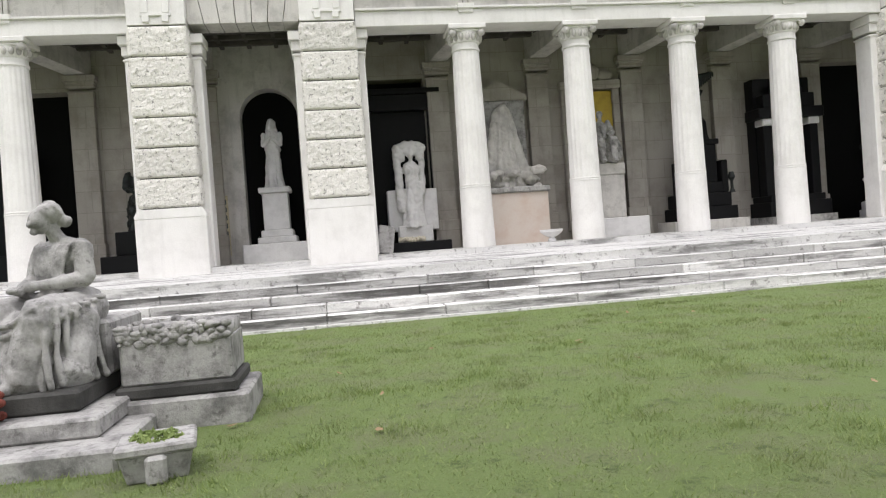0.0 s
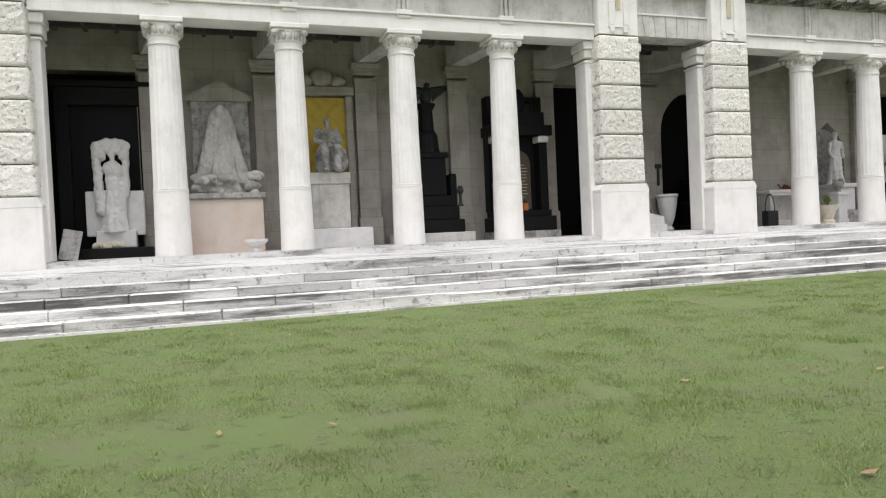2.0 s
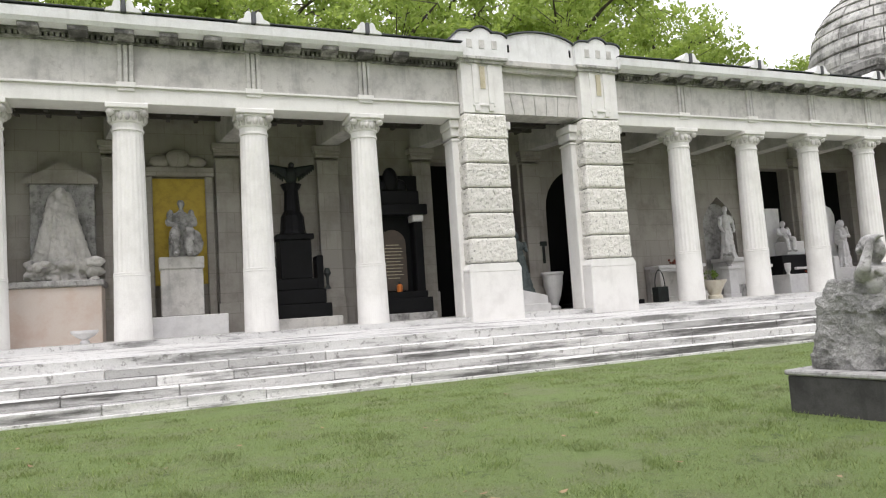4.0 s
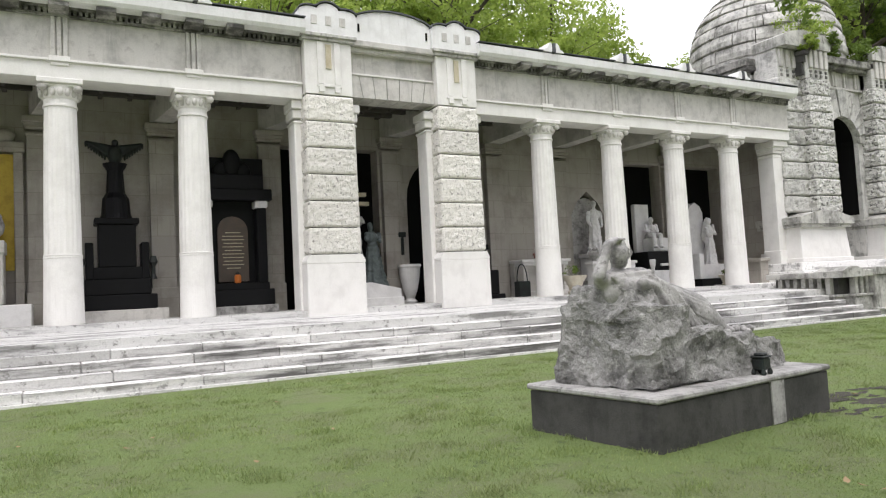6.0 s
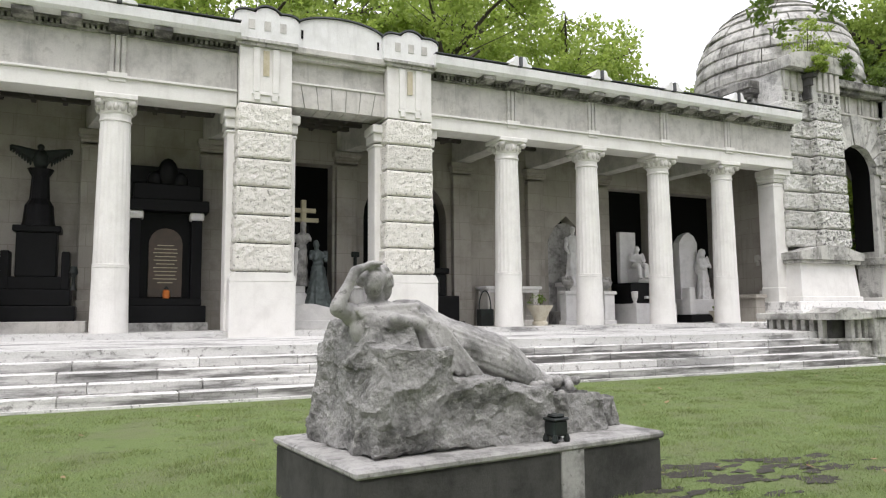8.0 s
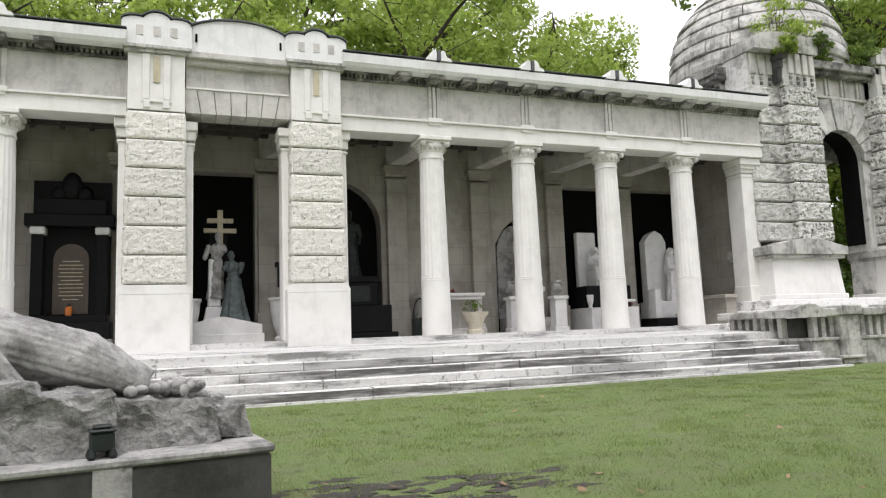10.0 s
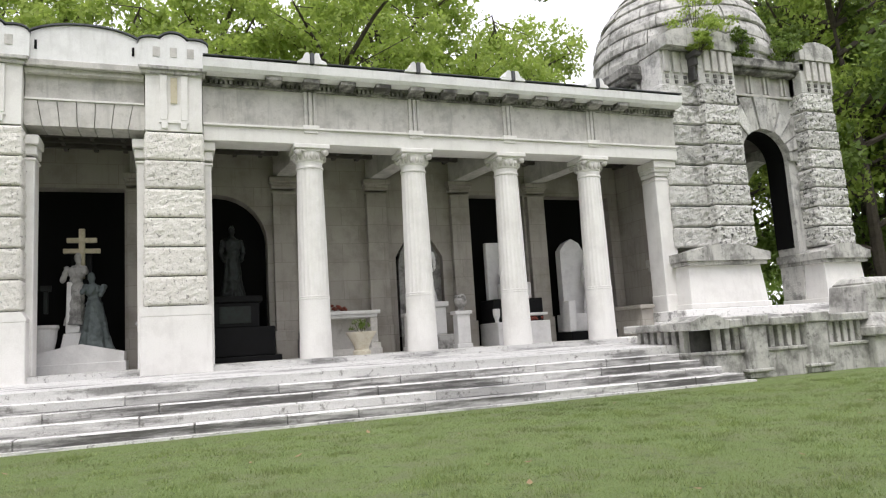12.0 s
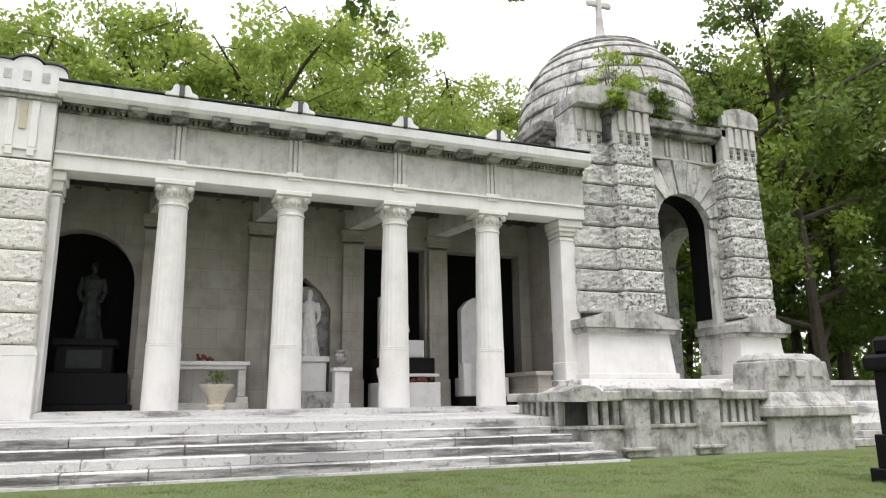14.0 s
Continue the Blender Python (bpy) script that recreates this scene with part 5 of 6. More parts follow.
for i in range(26):
    rnd = random.Random(i)
    ball(bm, (rnd.uniform(-0.85, 0.8), rnd.uniform(-0.5, 0.1), rnd.uniform(0.0, 0.28) + (0.25 if rnd.random() < 0.3 else 0)), (rnd.uniform(0.1, 0.25), rnd.uniform(0.1, 0.2), rnd.uniform(0.07, 0.14)), 8)
carved("veiled_statue", bm, STONE, "grey stone veiled figure over a heap of drapery", "statue", (3.9, 19.1, 2.53), 0, 0.022, 1, 0.025)
t = thing("stone_bowl", "low white stone bowl on a foot", "bowl", (4.5, 17.35, FLOOR))
part("bowl", lathe(bmesh.new(), [(0.1, 0), (0.1, 0.05), (0.06, 0.1), (0.16, 0.15), (0.27, 0.24), (0.28, 0.3), (0.22, 0.3), (0.1, 0.22)], 24), MARBLE, t)

# bronze boy before the gold mosaic
t = thing("mosaic_panel", "yellow gold mosaic in a carved stone frame", "mosaic", (0, 0, 0))
part("mosaic", boxes((5.92, 7.22, 19.72, 19.8, 2.4, 5.2)), MOSAIC, t)
for x in (5.82, 7.32):
    part("frame_side", boxes((x - 0.1, x + 0.1, 19.62, 19.84, 1.3, 5.25), bevel=0.02), INNER, t)
part("frame_top", boxes((5.68, 7.46, 19.55, 19.84, 5.25, 5.5), bevel=0.03), INNER, t)
bm = bmesh.new()
ball(bm, (6.57, 19.62, 5.72), (0.32, 0.12, 0.26))
for s in (-1, 1):
    ball(bm, (6.57 + s * 0.45, 19.64, 5.64), (0.26, 0.1, 0.16))
part("crest", bm, INNER, t, "carved leafy crest", True)
block("statue_pedestal", "pale stone pedestal on a broad white base", "pedestal", MARBLE,
      ("base", None, (5.75, 7.6, 18.55, 19.6, 1.06, 1.58)), ("shaft", STONE, (6.05, 7.05, 18.75, 19.5, 1.58, 2.75)), ("cap", STONE, (6.02, 7.08, 18.72, 19.53, 2.75, 3.05)))
bm = seated(bmesh.new(), 1.2, 3)
box(bm, -0.3, 0.3, -0.2, 0.3, 0, 0.55)
ball(bm, (0.25, -0.3, 0.35), (0.25, 0.2, 0.35))
carved("seated_statue", bm, GREYMARBLE, "dark soiled seated youth on a stone pedestal", "statue", (6.55, 19.15, 3.04), 0, 0.022, 1, 0.025)

# black column monument with a spread-winged bird
t = thing("column_monument", "black stepped monument topped by a spread-winged bird", "monument", (9.3, 19.15, FLOOR))
part("kerb", boxes((-1.1, 1.1, -0.6, 0.5, -0.02, 0.26), bevel=0.015), STONE, t, "pale stone kerb")
part("step", boxes((-0.86, 0.86, -0.45, 0.5, 0.26, 0.62), (-0.74, 0.74, -0.36, 0.5, 0.62, 1.0), (-0.56, 0.56, -0.28, 0.45, 1.0, 1.3), bevel=0.02), BLACK, t)
part("pedestal", boxes((-0.42, 0.42, -0.25, 0.4, 1.3, 2.35), (-0.5, 0.5, -0.3, 0.42, 2.35, 2.5), bevel=0.02), BLACK, t)
for s in (-1, 1):
    part("side_post", boxes((s * 0.62 - 0.09, s * 0.62 + 0.09, -0.3, 0.2, 1.0, 1.9), bevel=0.02), BLACK, t)
    part("lamp", lathe(bmesh.new(), [(0.09, 0.98), (0.04, 1.1), (0.04, 1.3), (0.1, 1.4), (0.06, 1.55)], 12, s * 0.8, -0.3), BRONZE, t)
bm = bmesh.new()
lathe(bm, [(0.38, 2.5), (0.34, 2.62), (0.31, 3.0), (0.28, 3.05), (0.22, 3.15), (0.19, 3.7), (0.24, 3.78), (0.29, 3.88)], 32, 0, 0.05, wave=lambda a, z: 1 - 0.05 * (0.5 + 0.5 * math.cos(a * 12)))
part("shaft", bm, BLACK, t)
bm = bmesh.new()
ball(bm, (0, 0.0, 4.1), (0.17, 0.2, 0.28))
ball(bm, (0, -0.14, 4.38), (0.08, 0.12, 0.08))
for s in (-1, 1):
    for i in range(8):
        limb(bm, (s * 0.08, 0.03, 4.05 + 0.03 * i), (s * (0.24 + 0.055 * i), 0.06, 4.2 + 0.028 * i), 0.09, 0.05, 6)
        limb(bm, (s * (0.24 + 0.055 * i), 0.06, 4.2 + 0.028 * i), (s * (0.22 + 0.06 * i), 0.03, 3.98 + 0.045 * i), 0.05, 0.02, 6)
part("bird", bm, BRONZE, t, "dark bronze bird with spread wings", True)

# black aedicule with the arched tablet
t = thing("tablet_monument", "black granite monument with an arched brown tablet", "monument", (12.05, 19.2, FLOOR))
part("kerb", boxes((-1.0, 1.0, -0.55, 0.6, -0.02, 0.2), bevel=0.012), GREYMARBLE, t, "grey stone kerb")
part("base", boxes((-0.95, 0.95, -0.4, 0.6, 0.2, 0.62), (-0.85, 0.85, -0.3, 0.6, 0.62, 0.8), bevel=0.015), BLACK, t)
part("back_slab", boxes((-0.88, 0.88, 0.2, 0.62, 0.8, 4.2)), BLACK, t)
for s in (-1, 1):
    part("pillar", boxes((s * 0.72 - 0.13, s * 0.72 + 0.13, -0.15, 0.22, 0.8, 2.8), bevel=0.015), BLACK, t)
    part("capital", boxes((s * 0.72 - 0.17, s * 0.72 + 0.17, -0.2, 0.22, 2.8, 3.0), bevel=0.03), MARBLE, t, "pale stone capital")
part("lintel", boxes((-1.0, 1.0, -0.25, 0.5, 3.0, 3.3), (-0.8, 0.8, -0.15, 0.5, 3.3, 3.7), bevel=0.02), BLACK, t)
bm = bmesh.new()
for c, r in (((0, 0, 4.0), (0.25, 0.15, 0.4)), ((-0.3, 0, 3.8), (0.2, 0.12, 0.25)), ((0.3, 0, 3.8), (0.2, 0.12, 0.25))):
    ball(bm, c, r)
part("crest", bm, BLACK, t, "", True)
out = [(-0.4, 0.85), (0.4, 0.85)] + arc(0, 2.2, 0.4, 0, 180, 12)
tab = part("tablet", prism_y(bmesh.new(), out, 0.12, 0.25), TABLET, t, "brown marble tablet with gold lettering")
for i in range(11):
    w = (0.20, 0.27, 0.29, 0.25, 0.28, 0.22, 0.29, 0.27, 0.24, 0.28, 0.18)[i]
    part("text_line", boxes((-w, w, 0.112, 0.12, 2.15 - 0.095 * i, 2.17 - 0.095 * i)), GOLD, tab)
t = thing("grave_lantern", "small orange glass grave lantern", "lantern", (12.05, 18.95, FLOOR + 0.8))
part("glass", lathe(bmesh.new(), [(0.07, 0), (0.085, 0.05), (0.085, 0.18), (0.05, 0.22)], 14), ORANGE, t)
part("lid", lathe(bmesh.new(), [(0.06, 0.22), (0.05, 0.26), (0.015, 0.3)], 14), BRONZE, t)

# the double cross and two mourners in the pier bay
CX, CY = 15.32, 19.0
t = thing("cross_monument", "white stepped grave with a pale double cross", "monument", (CX, CY, FLOOR))
part("step", boxes((-1.05, 1.05, -0.5, 0.7, -0.02, 0.22), bevel=0.015), MARBLE, t)
part("slab", prism_y(bmesh.new(), [(-1.0, 0.22), (1.0, 0.22), (1.0, 0.45), (0.1, 0.66), (-0.1, 0.66), (-1.0, 0.45)], -0.42, 0.65), MARBLE, t)
bm = bmesh.new()
box(bm, -0.42, 0.1, 0.0, 0.5, 0.6, 0.95, bevel=0.02, taper=0.06)
box(bm, -0.32, 0.0, 0.05, 0.45, 0.95, 2.2, bevel=0.02, taper=0.02)
part("stele", bm, MARBLE, t)
part("rear_slab", boxes((-0.25, 0.2, 0.5, 0.65, 0.6, 3.0)), BLACK, t)
part("cross", boxes((-0.07, 0.07, 0.3, 0.42, 2.3, 3.55), (-0.34, 0.34, 0.305, 0.415, 3.2, 3.32), (-0.42, 0.42, 0.31, 0.41, 2.93, 3.05), bevel=0.012), GOLD, t, "pale gilded double cross")
bm = bmesh.new()
draped(bm, 1.0, 0.24, 0.16, 0.02, 7, 4)
torso(bm, 0.95, 1.3, 0.19, 0.14, (0.06, -0.05))
limb(bm, (-0.18, 0, 1.4), (-0.28, -0.1, 1.05), 0.07, 0.06)
limb(bm, (0.18, 0, 1.4), (0.25, -0.12, 1.25), 0.07, 0.05)
carved("mourner_statue", bm, GREYMARBLE, "pale grey mourner bowed beside a cross", "statue", (CX - 0.12, CY + 0.18, FLOOR + 1.15), 0, 0.022, 1, 0.022)
bm = bmesh.new()
draped(bm, 1.15, 0.42, 0.18, -0.02, 9, 14)
torso(bm, 1.1, 1.25, 0.19, 0.14, (-0.08, 0.0))
limb(bm, (-0.2, 0, 1.55), (-0.32, -0.15, 1.35), 0.07, 0.05)
limb(bm, (0.2, 0, 1.55), (0.1, -0.22, 1.3), 0.07, 0.05)
carved("mourner_statue", bm, VERDIGRIS, "dark green bronze mourner in a long robe", "statue", (CX + 0.34, CY - 0.05, FLOOR + 0.52), 10, 0.022, 1, 0.022)
for x in (14.5, 16.9):
    t = thing("stone_urn", "tall pale stone urn on the loggia floor", "urn", (x, 19.2, FLOOR), group="urns beside the cross")
    part("body", lathe(bmesh.new(), [(0.18, 0), (0.2, 0.06), (0.12, 0.14), (0.22, 0.4), (0.3, 0.8), (0.32, 1.05), (0.36, 1.1), (0.34, 1.16), (0.25, 1.14)], 24), MARBLE, t)
    t = thing("wall_torch", "dark bronze wall torch", "torch", (x, 19.62, 2.55), group="wall torches")
    part("bracket", boxes((-0.05, 0.05, -0.04, 0.04, 0, 0.55), (-0.12, 0.12, -0.06, 0.05, 0.55, 0.7), bevel=0.015), BRONZE, t)

# dark bronze woman in the black niche
t = thing("tiered_pedestal", "black granite pedestal in several tiers", "pedestal", (18.95, 19.4, FLOOR))
for spec in ((-1.15, 1.15, -0.5, 0.9, -0.02, 0.14), (-1.0, 1.0, -0.4, 0.9, 0.14, 0.9), (-0.62, 0.62, -0.3, 0.9, 0.9, 1.55), (-0.7, 0.7, -0.36, 0.9, 1.55, 1.72)):
    part("tier", boxes(spec, bevel=0.02), BLACK, t)
part("panel", boxes((-0.4, 0.4, -0.315, -0.28, 1.0, 1.45), bevel=0.01), BRONZE, t)
carved("bronze_statue", standing(bmesh.new(), 1.95, 9, "down", 0.23), BRONZE, "dark bronze robed woman on a black base", "statue", (18.95, 19.75, FLOOR + 1.71), 0, 0.022, 1, 0.022)

# altar table with flowers, and the potted plant before it
t = thing("altar_table", "pale stone altar table against the wall", "altar", (21.85, 19.25, FLOOR))
part("back_panel", boxes((-0.95, 0.95, 0.3, 0.55, -0.02, 1.1), bevel=0.012), STONE, t)
part("top", boxes((-1.0, 1.0, -0.25, 0.5, 1.1, 1.2), (-0.92, 0.92, -0.2, 0.5, 1.0, 1.1), bevel=0.015), MARBLE, t)
for s in (-1, 1):
    part("leg", boxes((s * 0.82 - 0.1, s * 0.82 + 0.1, -0.18, 0.3, 0.3, 1.0), (s * 0.84 - 0.15, s * 0.84 + 0.15, -0.22, 0.3, 0.0, 0.3), bevel=0.02), STONE, t)
part("step", boxes((-1.0, 1.0, -0.3, 0.3, -0.02, 0.16), bevel=0.015), STONE, t)
t = thing("flower_bunch", "small bunch of dried red flowers on the altar", "flowers", (21.75, 19.2, FLOOR + 1.2))
bm = bmesh.new()
rnd = random.Random(3)
for i in range(22):
    ball(bm, (rnd.gauss(0, 0.09), rnd.gauss(0, 0.06), 0.05 + abs(rnd.gauss(0, 0.05))), (0.045, 0.04, 0.04), 6)
part("petals", bm, FLOWER, t)["kind"] = "stuff"


def planter(at, k, label):
    t = thing("planter", label, "planter", at)
    part("pot", lathe(bmesh.new(), [(0.24 * k, 0), (0.25 * k, 0.1 * k), (0.2 * k, 0.14 * k), (0.21 * k, 0.22 * k), (0.3 * k, 0.42 * k), (0.41 * k, 0.58 * k), (0.43 * k, 0.64 * k), (0.39 * k, 0.64 * k), (0.28 * k, 0.5 * k)], 26), CREAM, t)
    rnd = random.Random(int(at[0] * 10))
    cs = [(rnd.gauss(0, 0.13) * k, rnd.gauss(0, 0.1) * k, (0.75 + rnd.random() * 0.2) * k, 0.1 * k) for _ in range(12)]
    bm = bmesh.new()
    for c in cs:
        limb(bm, (c[0] * 0.3, c[1] * 0.3, 0.6 * k), c[:3], 0.008, 0.004, 4)
    part("stems", bm, BARK, t)
    o = new("leaves", crown_mesh("leaves", cs, 14, 0.035, LEAF_DARK, int(at[0] * 7), 0.8))
    o.parent = t


planter((21.95, 17.75, FLOOR), 0.92, "cream flared pottery planter with withered plants")
planter((29.35, 18.2, FLOOR), 0.6, "small cream pottery bowl with a green plant")
t = thing("metal_basket", "dark iron basket with a hoop handle", "basket", (20.75, 18.9, FLOOR))
bm = boxes((-0.22, 0.22, -0.15, 0.15, 0, 0.5), bevel=0.02)
for i in range(12):
    a0, a1 = math.pi * i / 12, math.pi * (i + 1) / 12
    limb(bm, (0.2 * math.cos(a0), 0, 0.5 + 0.55 * math.sin(a0)), (0.2 * math.cos(a1), 0, 0.5 + 0.55 * math.sin(a1)), 0.018, 0.018, 6)
part("frame", bm, BRONZE, t)

# white woman in the pointed niche
block("statue_pedestal", "grey marble pedestal in three tiers", "pedestal", GREYMARBLE,
      ("base", None, (23.75, 25.2, 19.0, 20.0, 1.06, 1.5)), ("shaft", MARBLE, (24.05, 24.9, 19.2, 20.0, 1.5, 2.3)), ("cap", MARBLE, (23.98, 24.97, 19.14, 20.0, 2.3, 2.45)))
carved("marble_statue", standing(bmesh.new(), 1.85, 31, "down", 0.2), MARBLE, "white marble woman standing on a pedestal", "statue", (24.47, 19.6, 2.44), -8, 0.022, 1, 0.022)
t = thing("niche_relief", "pale marble slab curved behind a statue", "slab", (0, 0, 0))
out = [(23.78, 1.5), (25.16, 1.5), (25.16, 3.6)] + arc(24.47, 3.6, 0.69, 0, 180, 12, 1.3) + [(23.78, 3.6)]
seen, clean = set(), []
for q in out:
    if (round(q[0], 3), round(q[1], 3)) not in seen:
        seen.add((round(q[0], 3), round(q[1], 3)))
        clean.append(q)
part("slab", prism_y(bmesh.new(), clean, 20.05, 20.25), GREYMARBLE, t)
for x in (23.72, 25.22):
    t = thing("urn_pedestal", "short stone pedestal with a carved urn", "pedestal", (x, 18.85, FLOOR), group="urn pedestals")
    part("pedestal", boxes((-0.24, 0.24, -0.2, 0.2, -0.02, 0.12), (-0.2, 0.2, -0.17, 0.17, 0.12, 0.95), (-0.26, 0.26, -0.22, 0.22, 0.95, 1.05), bevel=0.015), MARBLE, t)
    bm = lathe(bmesh.new(), [(0.1, 1.05), (0.06, 1.12), (0.17, 1.25), (0.2, 1.36), (0.15, 1.42)], 20)
    for i in range(12):
        a = i * 2.4
        ball(bm, (0.12 * math.cos(a), 0.12 * math.sin(a), 1.44 + 0.05 * math.sin(i)), (0.06, 0.06, 0.05), 6)
    part("urn", bm, GREYMARBLE, t)

# white stele with a seated figure on a black block
block("stele", "white marble stele on a black block", "stele", MARBLE,
      ("slab", None, (26.55, 27.25, 19.75, 19.95, 2.45, 4.25)), ("seat", None, (26.85, 27.75, 19.2, 19.75, 2.45, 2.95)), ("black_block", BLACK, (26.35, 28.0, 19.0, 20.0, 1.75, 2.44)),
      ("base", None, (26.3, 28.05, 18.7, 20.0, 1.06, 1.74)), ("shelf", None, (26.9, 28.1, 18.9, 19.3, 1.9, 1.99)))
carved("seated_statue", seated(bmesh.new(), 0.92, 6), MARBLE, "white marble seated woman before a stele", "statue", (27.1, 19.55, 2.86 - 0.3), -12, 0.022, 1, 0.02)
t = thing("vase", "small white vase on a grave base", "vase", (26.3, 18.75, 1.74))
part("body", lathe(bmesh.new(), [(0.07, 0), (0.05, 0.05), (0.1, 0.2), (0.11, 0.38), (0.09, 0.4)], 16), MARBLE, t)
t = thing("flower_bunch", "dried flowers lying on a white grave base", "flowers", (27.5, 18.85, 1.74))
bm = bmesh.new()
for i in range(18):
    ball(bm, (rnd.gauss(0, 0.16), rnd.gauss(0, 0.05), 0.04 + abs(rnd.gauss(0, 0.03))), (0.05, 0.04, 0.04), 6)
part("petals", bm, FLOWER, t)["kind"] = "stuff"

# tall stele with a standing figure
t = thing("stele", "tall pointed white stele on a black foot", "stele", (0, 0, 0))
part("slab", prism_y(bmesh.new(), [(29.1, 1.9), (29.95, 1.9), (29.95, 3.95), (29.8, 4.2), (29.55, 4.33), (29.3, 4.2), (29.1, 3.95)], 19.6, 19.9), MARBLE, t)
part("foot", boxes((28.9, 30.6, 18.9, 20.0, 1.06, 1.35), bevel=0.02), BLACK, t)
part("block", boxes((29.0, 30.4, 19.1, 19.95, 1.35, 1.9), bevel=0.02), MARBLE, t)
part("side_block", boxes((28.85, 29.1, 18.9, 19.3, 1.35, 2.3), bevel=0.02), MARBLE, t)
carved("marble_statue", standing(bmesh.new(), 1.78, 41, "cradle", 0.19, True), MARBLE, "white marble veiled woman leaning against a stele", "statue", (29.95, 19.35, 1.89), 8, 0.022, 1, 0.022)
t = thing("wall_bench", "low grey stone bench along the end wall", "bench", (0, 0, 0))
part("seat", boxes((30.45, 30.98, 17.5, 19.5, 1.9, 2.02), bevel=0.015), INNER, t)
part("support", boxes((30.55, 30.98, 17.6, 19.4, FLOOR - 0.02, 1.9), bevel=0.01), INNER, t)

# bronze mourner west of the first pier
block("statue_pedestal", "black granite pedestal of a bronze figure", "pedestal", BLACK, ("base", None, (-6.5, -4.75, 18.9, 20.2, 1.06, 1.5)), ("block", None, (-6.2, -5.0, 19.2, 20.1, 1.5, 2.1)))
bm = seated(bmesh.new(), 1.5, 12)
box(bm, -0.35, 0.35, -0.2, 0.5, 0, 0.7)
carved("bronze_statue", bm, BRONZE, "dark bronze seated mourner on a black base", "statue", (-5.6, 19.7, 2.09), 25, 0.03, 3, 0.04)
block("black_tomb", "black granite tomb in a dark recess", "tomb", BLACK, ("base", None, (-9.4, -7.8, 18.9, 20.2, 1.06, 1.7)), ("slab", None, (-9.1, -8.1, 19.5, 19.9, 1.7, 4.4)))

# the monuments stand a little smaller and nearer than their drawn size, close to the rear wall
for ob in [o for o in bpy.data.objects if o not in BEFORE and o.parent is None]:
    box_of = [c for c in ([ob] + list(ob.children)) if c.type == "MESH"]
    mid = sum((ob.matrix_basis @ c.data.vertices[0].co for c in box_of), Vector()) / len(box_of)
    about = Vector((min(max(mid.x - 5.0, 0.0), 7.0) if mid.x < 13.0 else 14.0, 0.0, 1.2))
    ob.matrix_basis = Matrix.Translation(about) @ Matrix.Scale(0.964, 4) @ Matrix.Translation(-about) @ ob.matrix_basis

# ---------------------------------------------------------------- things on the lawn
# seated woman beside a sarcophagus
SX, SY = -2.85, 6.45
t = thing("grave_platform", "stepped grey stone platform of a grave", "platform", (0, 0, 0))
part("lower_slab", boxes((-5.2, -2.15, 5.15, 8.0, -0.05, 0.13), bevel=0.02), GREYMARBLE, t)
part("upper_slab", boxes((-5.0, -2.35, 5.5, 7.8, 0.13, 0.27), bevel=0.02), GREYMARBLE, t)
part("foot_block", boxes((-3.7, -2.55, 5.75, 7.2, 0.27, 0.42), bevel=0.02), DAMP_SHADE, t)
t = thing("throne_block", "grey stone seat behind a carved woman", "pedestal", (0, 0, 0))
part("seat", boxes((-3.5, -2.5, 6.35, 7.3, 0.42, 0.86), bevel=0.03), GREYMARBLE, t)
bm = bmesh.new()
# hips, thighs and shins under the skirt, the knees apart
ball(bm, (0, 0.02, 0.50), (0.27, 0.24, 0.19), 16)
for s in (-1, 1):
    limb(bm, (s * 0.13, 0.0, 0.50), (s * 0.20, -0.50, 0.50), 0.15, 0.125, 16)
    limb(bm, (s * 0.20, -0.50, 0.48), (s * 0.17 - 0.04, -0.58, 0.06), 0.12, 0.14, 16)
    ball(bm, (s * 0.15 - 0.05, -0.70, 0.035), (0.05, 0.12, 0.045), 10)
limb(bm, (0.0, -0.42, 0.42), (-0.03, -0.52, 0.06), 0.15, 0.2, 16)
limb(bm, (0.24, -0.15, 0.45), (0.30, -0.36, 0.05), 0.13, 0.15, 14)
limb(bm, (-0.24, -0.15, 0.45), (-0.30, -0.36, 0.05), 0.12, 0.15, 14)


def fold(p, q, sag, out, r, n=8):
    """A hanging fold of cloth from p to q that sags and stands out."""
    p, q = Vector(p), Vector(q)
    last = p
    for i in range(1, n + 1):
        f = i / n
        here = p.lerp(q, f) + Vector((0, -out * 4 * f * (1 - f), -sag * 4 * f * (1 - f)))
        limb(bm, last, here, r, r, 7)
        last = here


# swags between the knees, then folds that fall to the feet
for i in range(6):
    fold((-0.24, -0.57 + 0.012 * i, 0.53 - 0.06 * i), (0.25, -0.57 + 0.012 * i, 0.55 - 0.05 * i), 0.10 + 0.014 * i, 0.05, 0.024)
for i in range(12):
    u = -0.34 + 0.06 * i
    fold((u * 0.8, -0.56 + 0.5 * abs(u) ** 1.6, 0.40), (u * 1.08 - 0.07, -0.70 + 0.7 * abs(u) ** 1.5, 0.0), 0.0, 0.03, 0.026, 5)
for i in range(6):
    fold((0.31, -0.52 + 0.085 * i, 0.54), (0.35 + 0.012 * i, -0.58 + 0.09 * i, 0.02), 0.02, 0.03, 0.024, 5)
    fold((-0.30, -0.10 - 0.07 * i, 0.60 - 0.015 * i), (0.33, -0.02 - 0.08 * i, 0.58 - 0.02 * i), 0.01, 0.0, 0.022, 6)
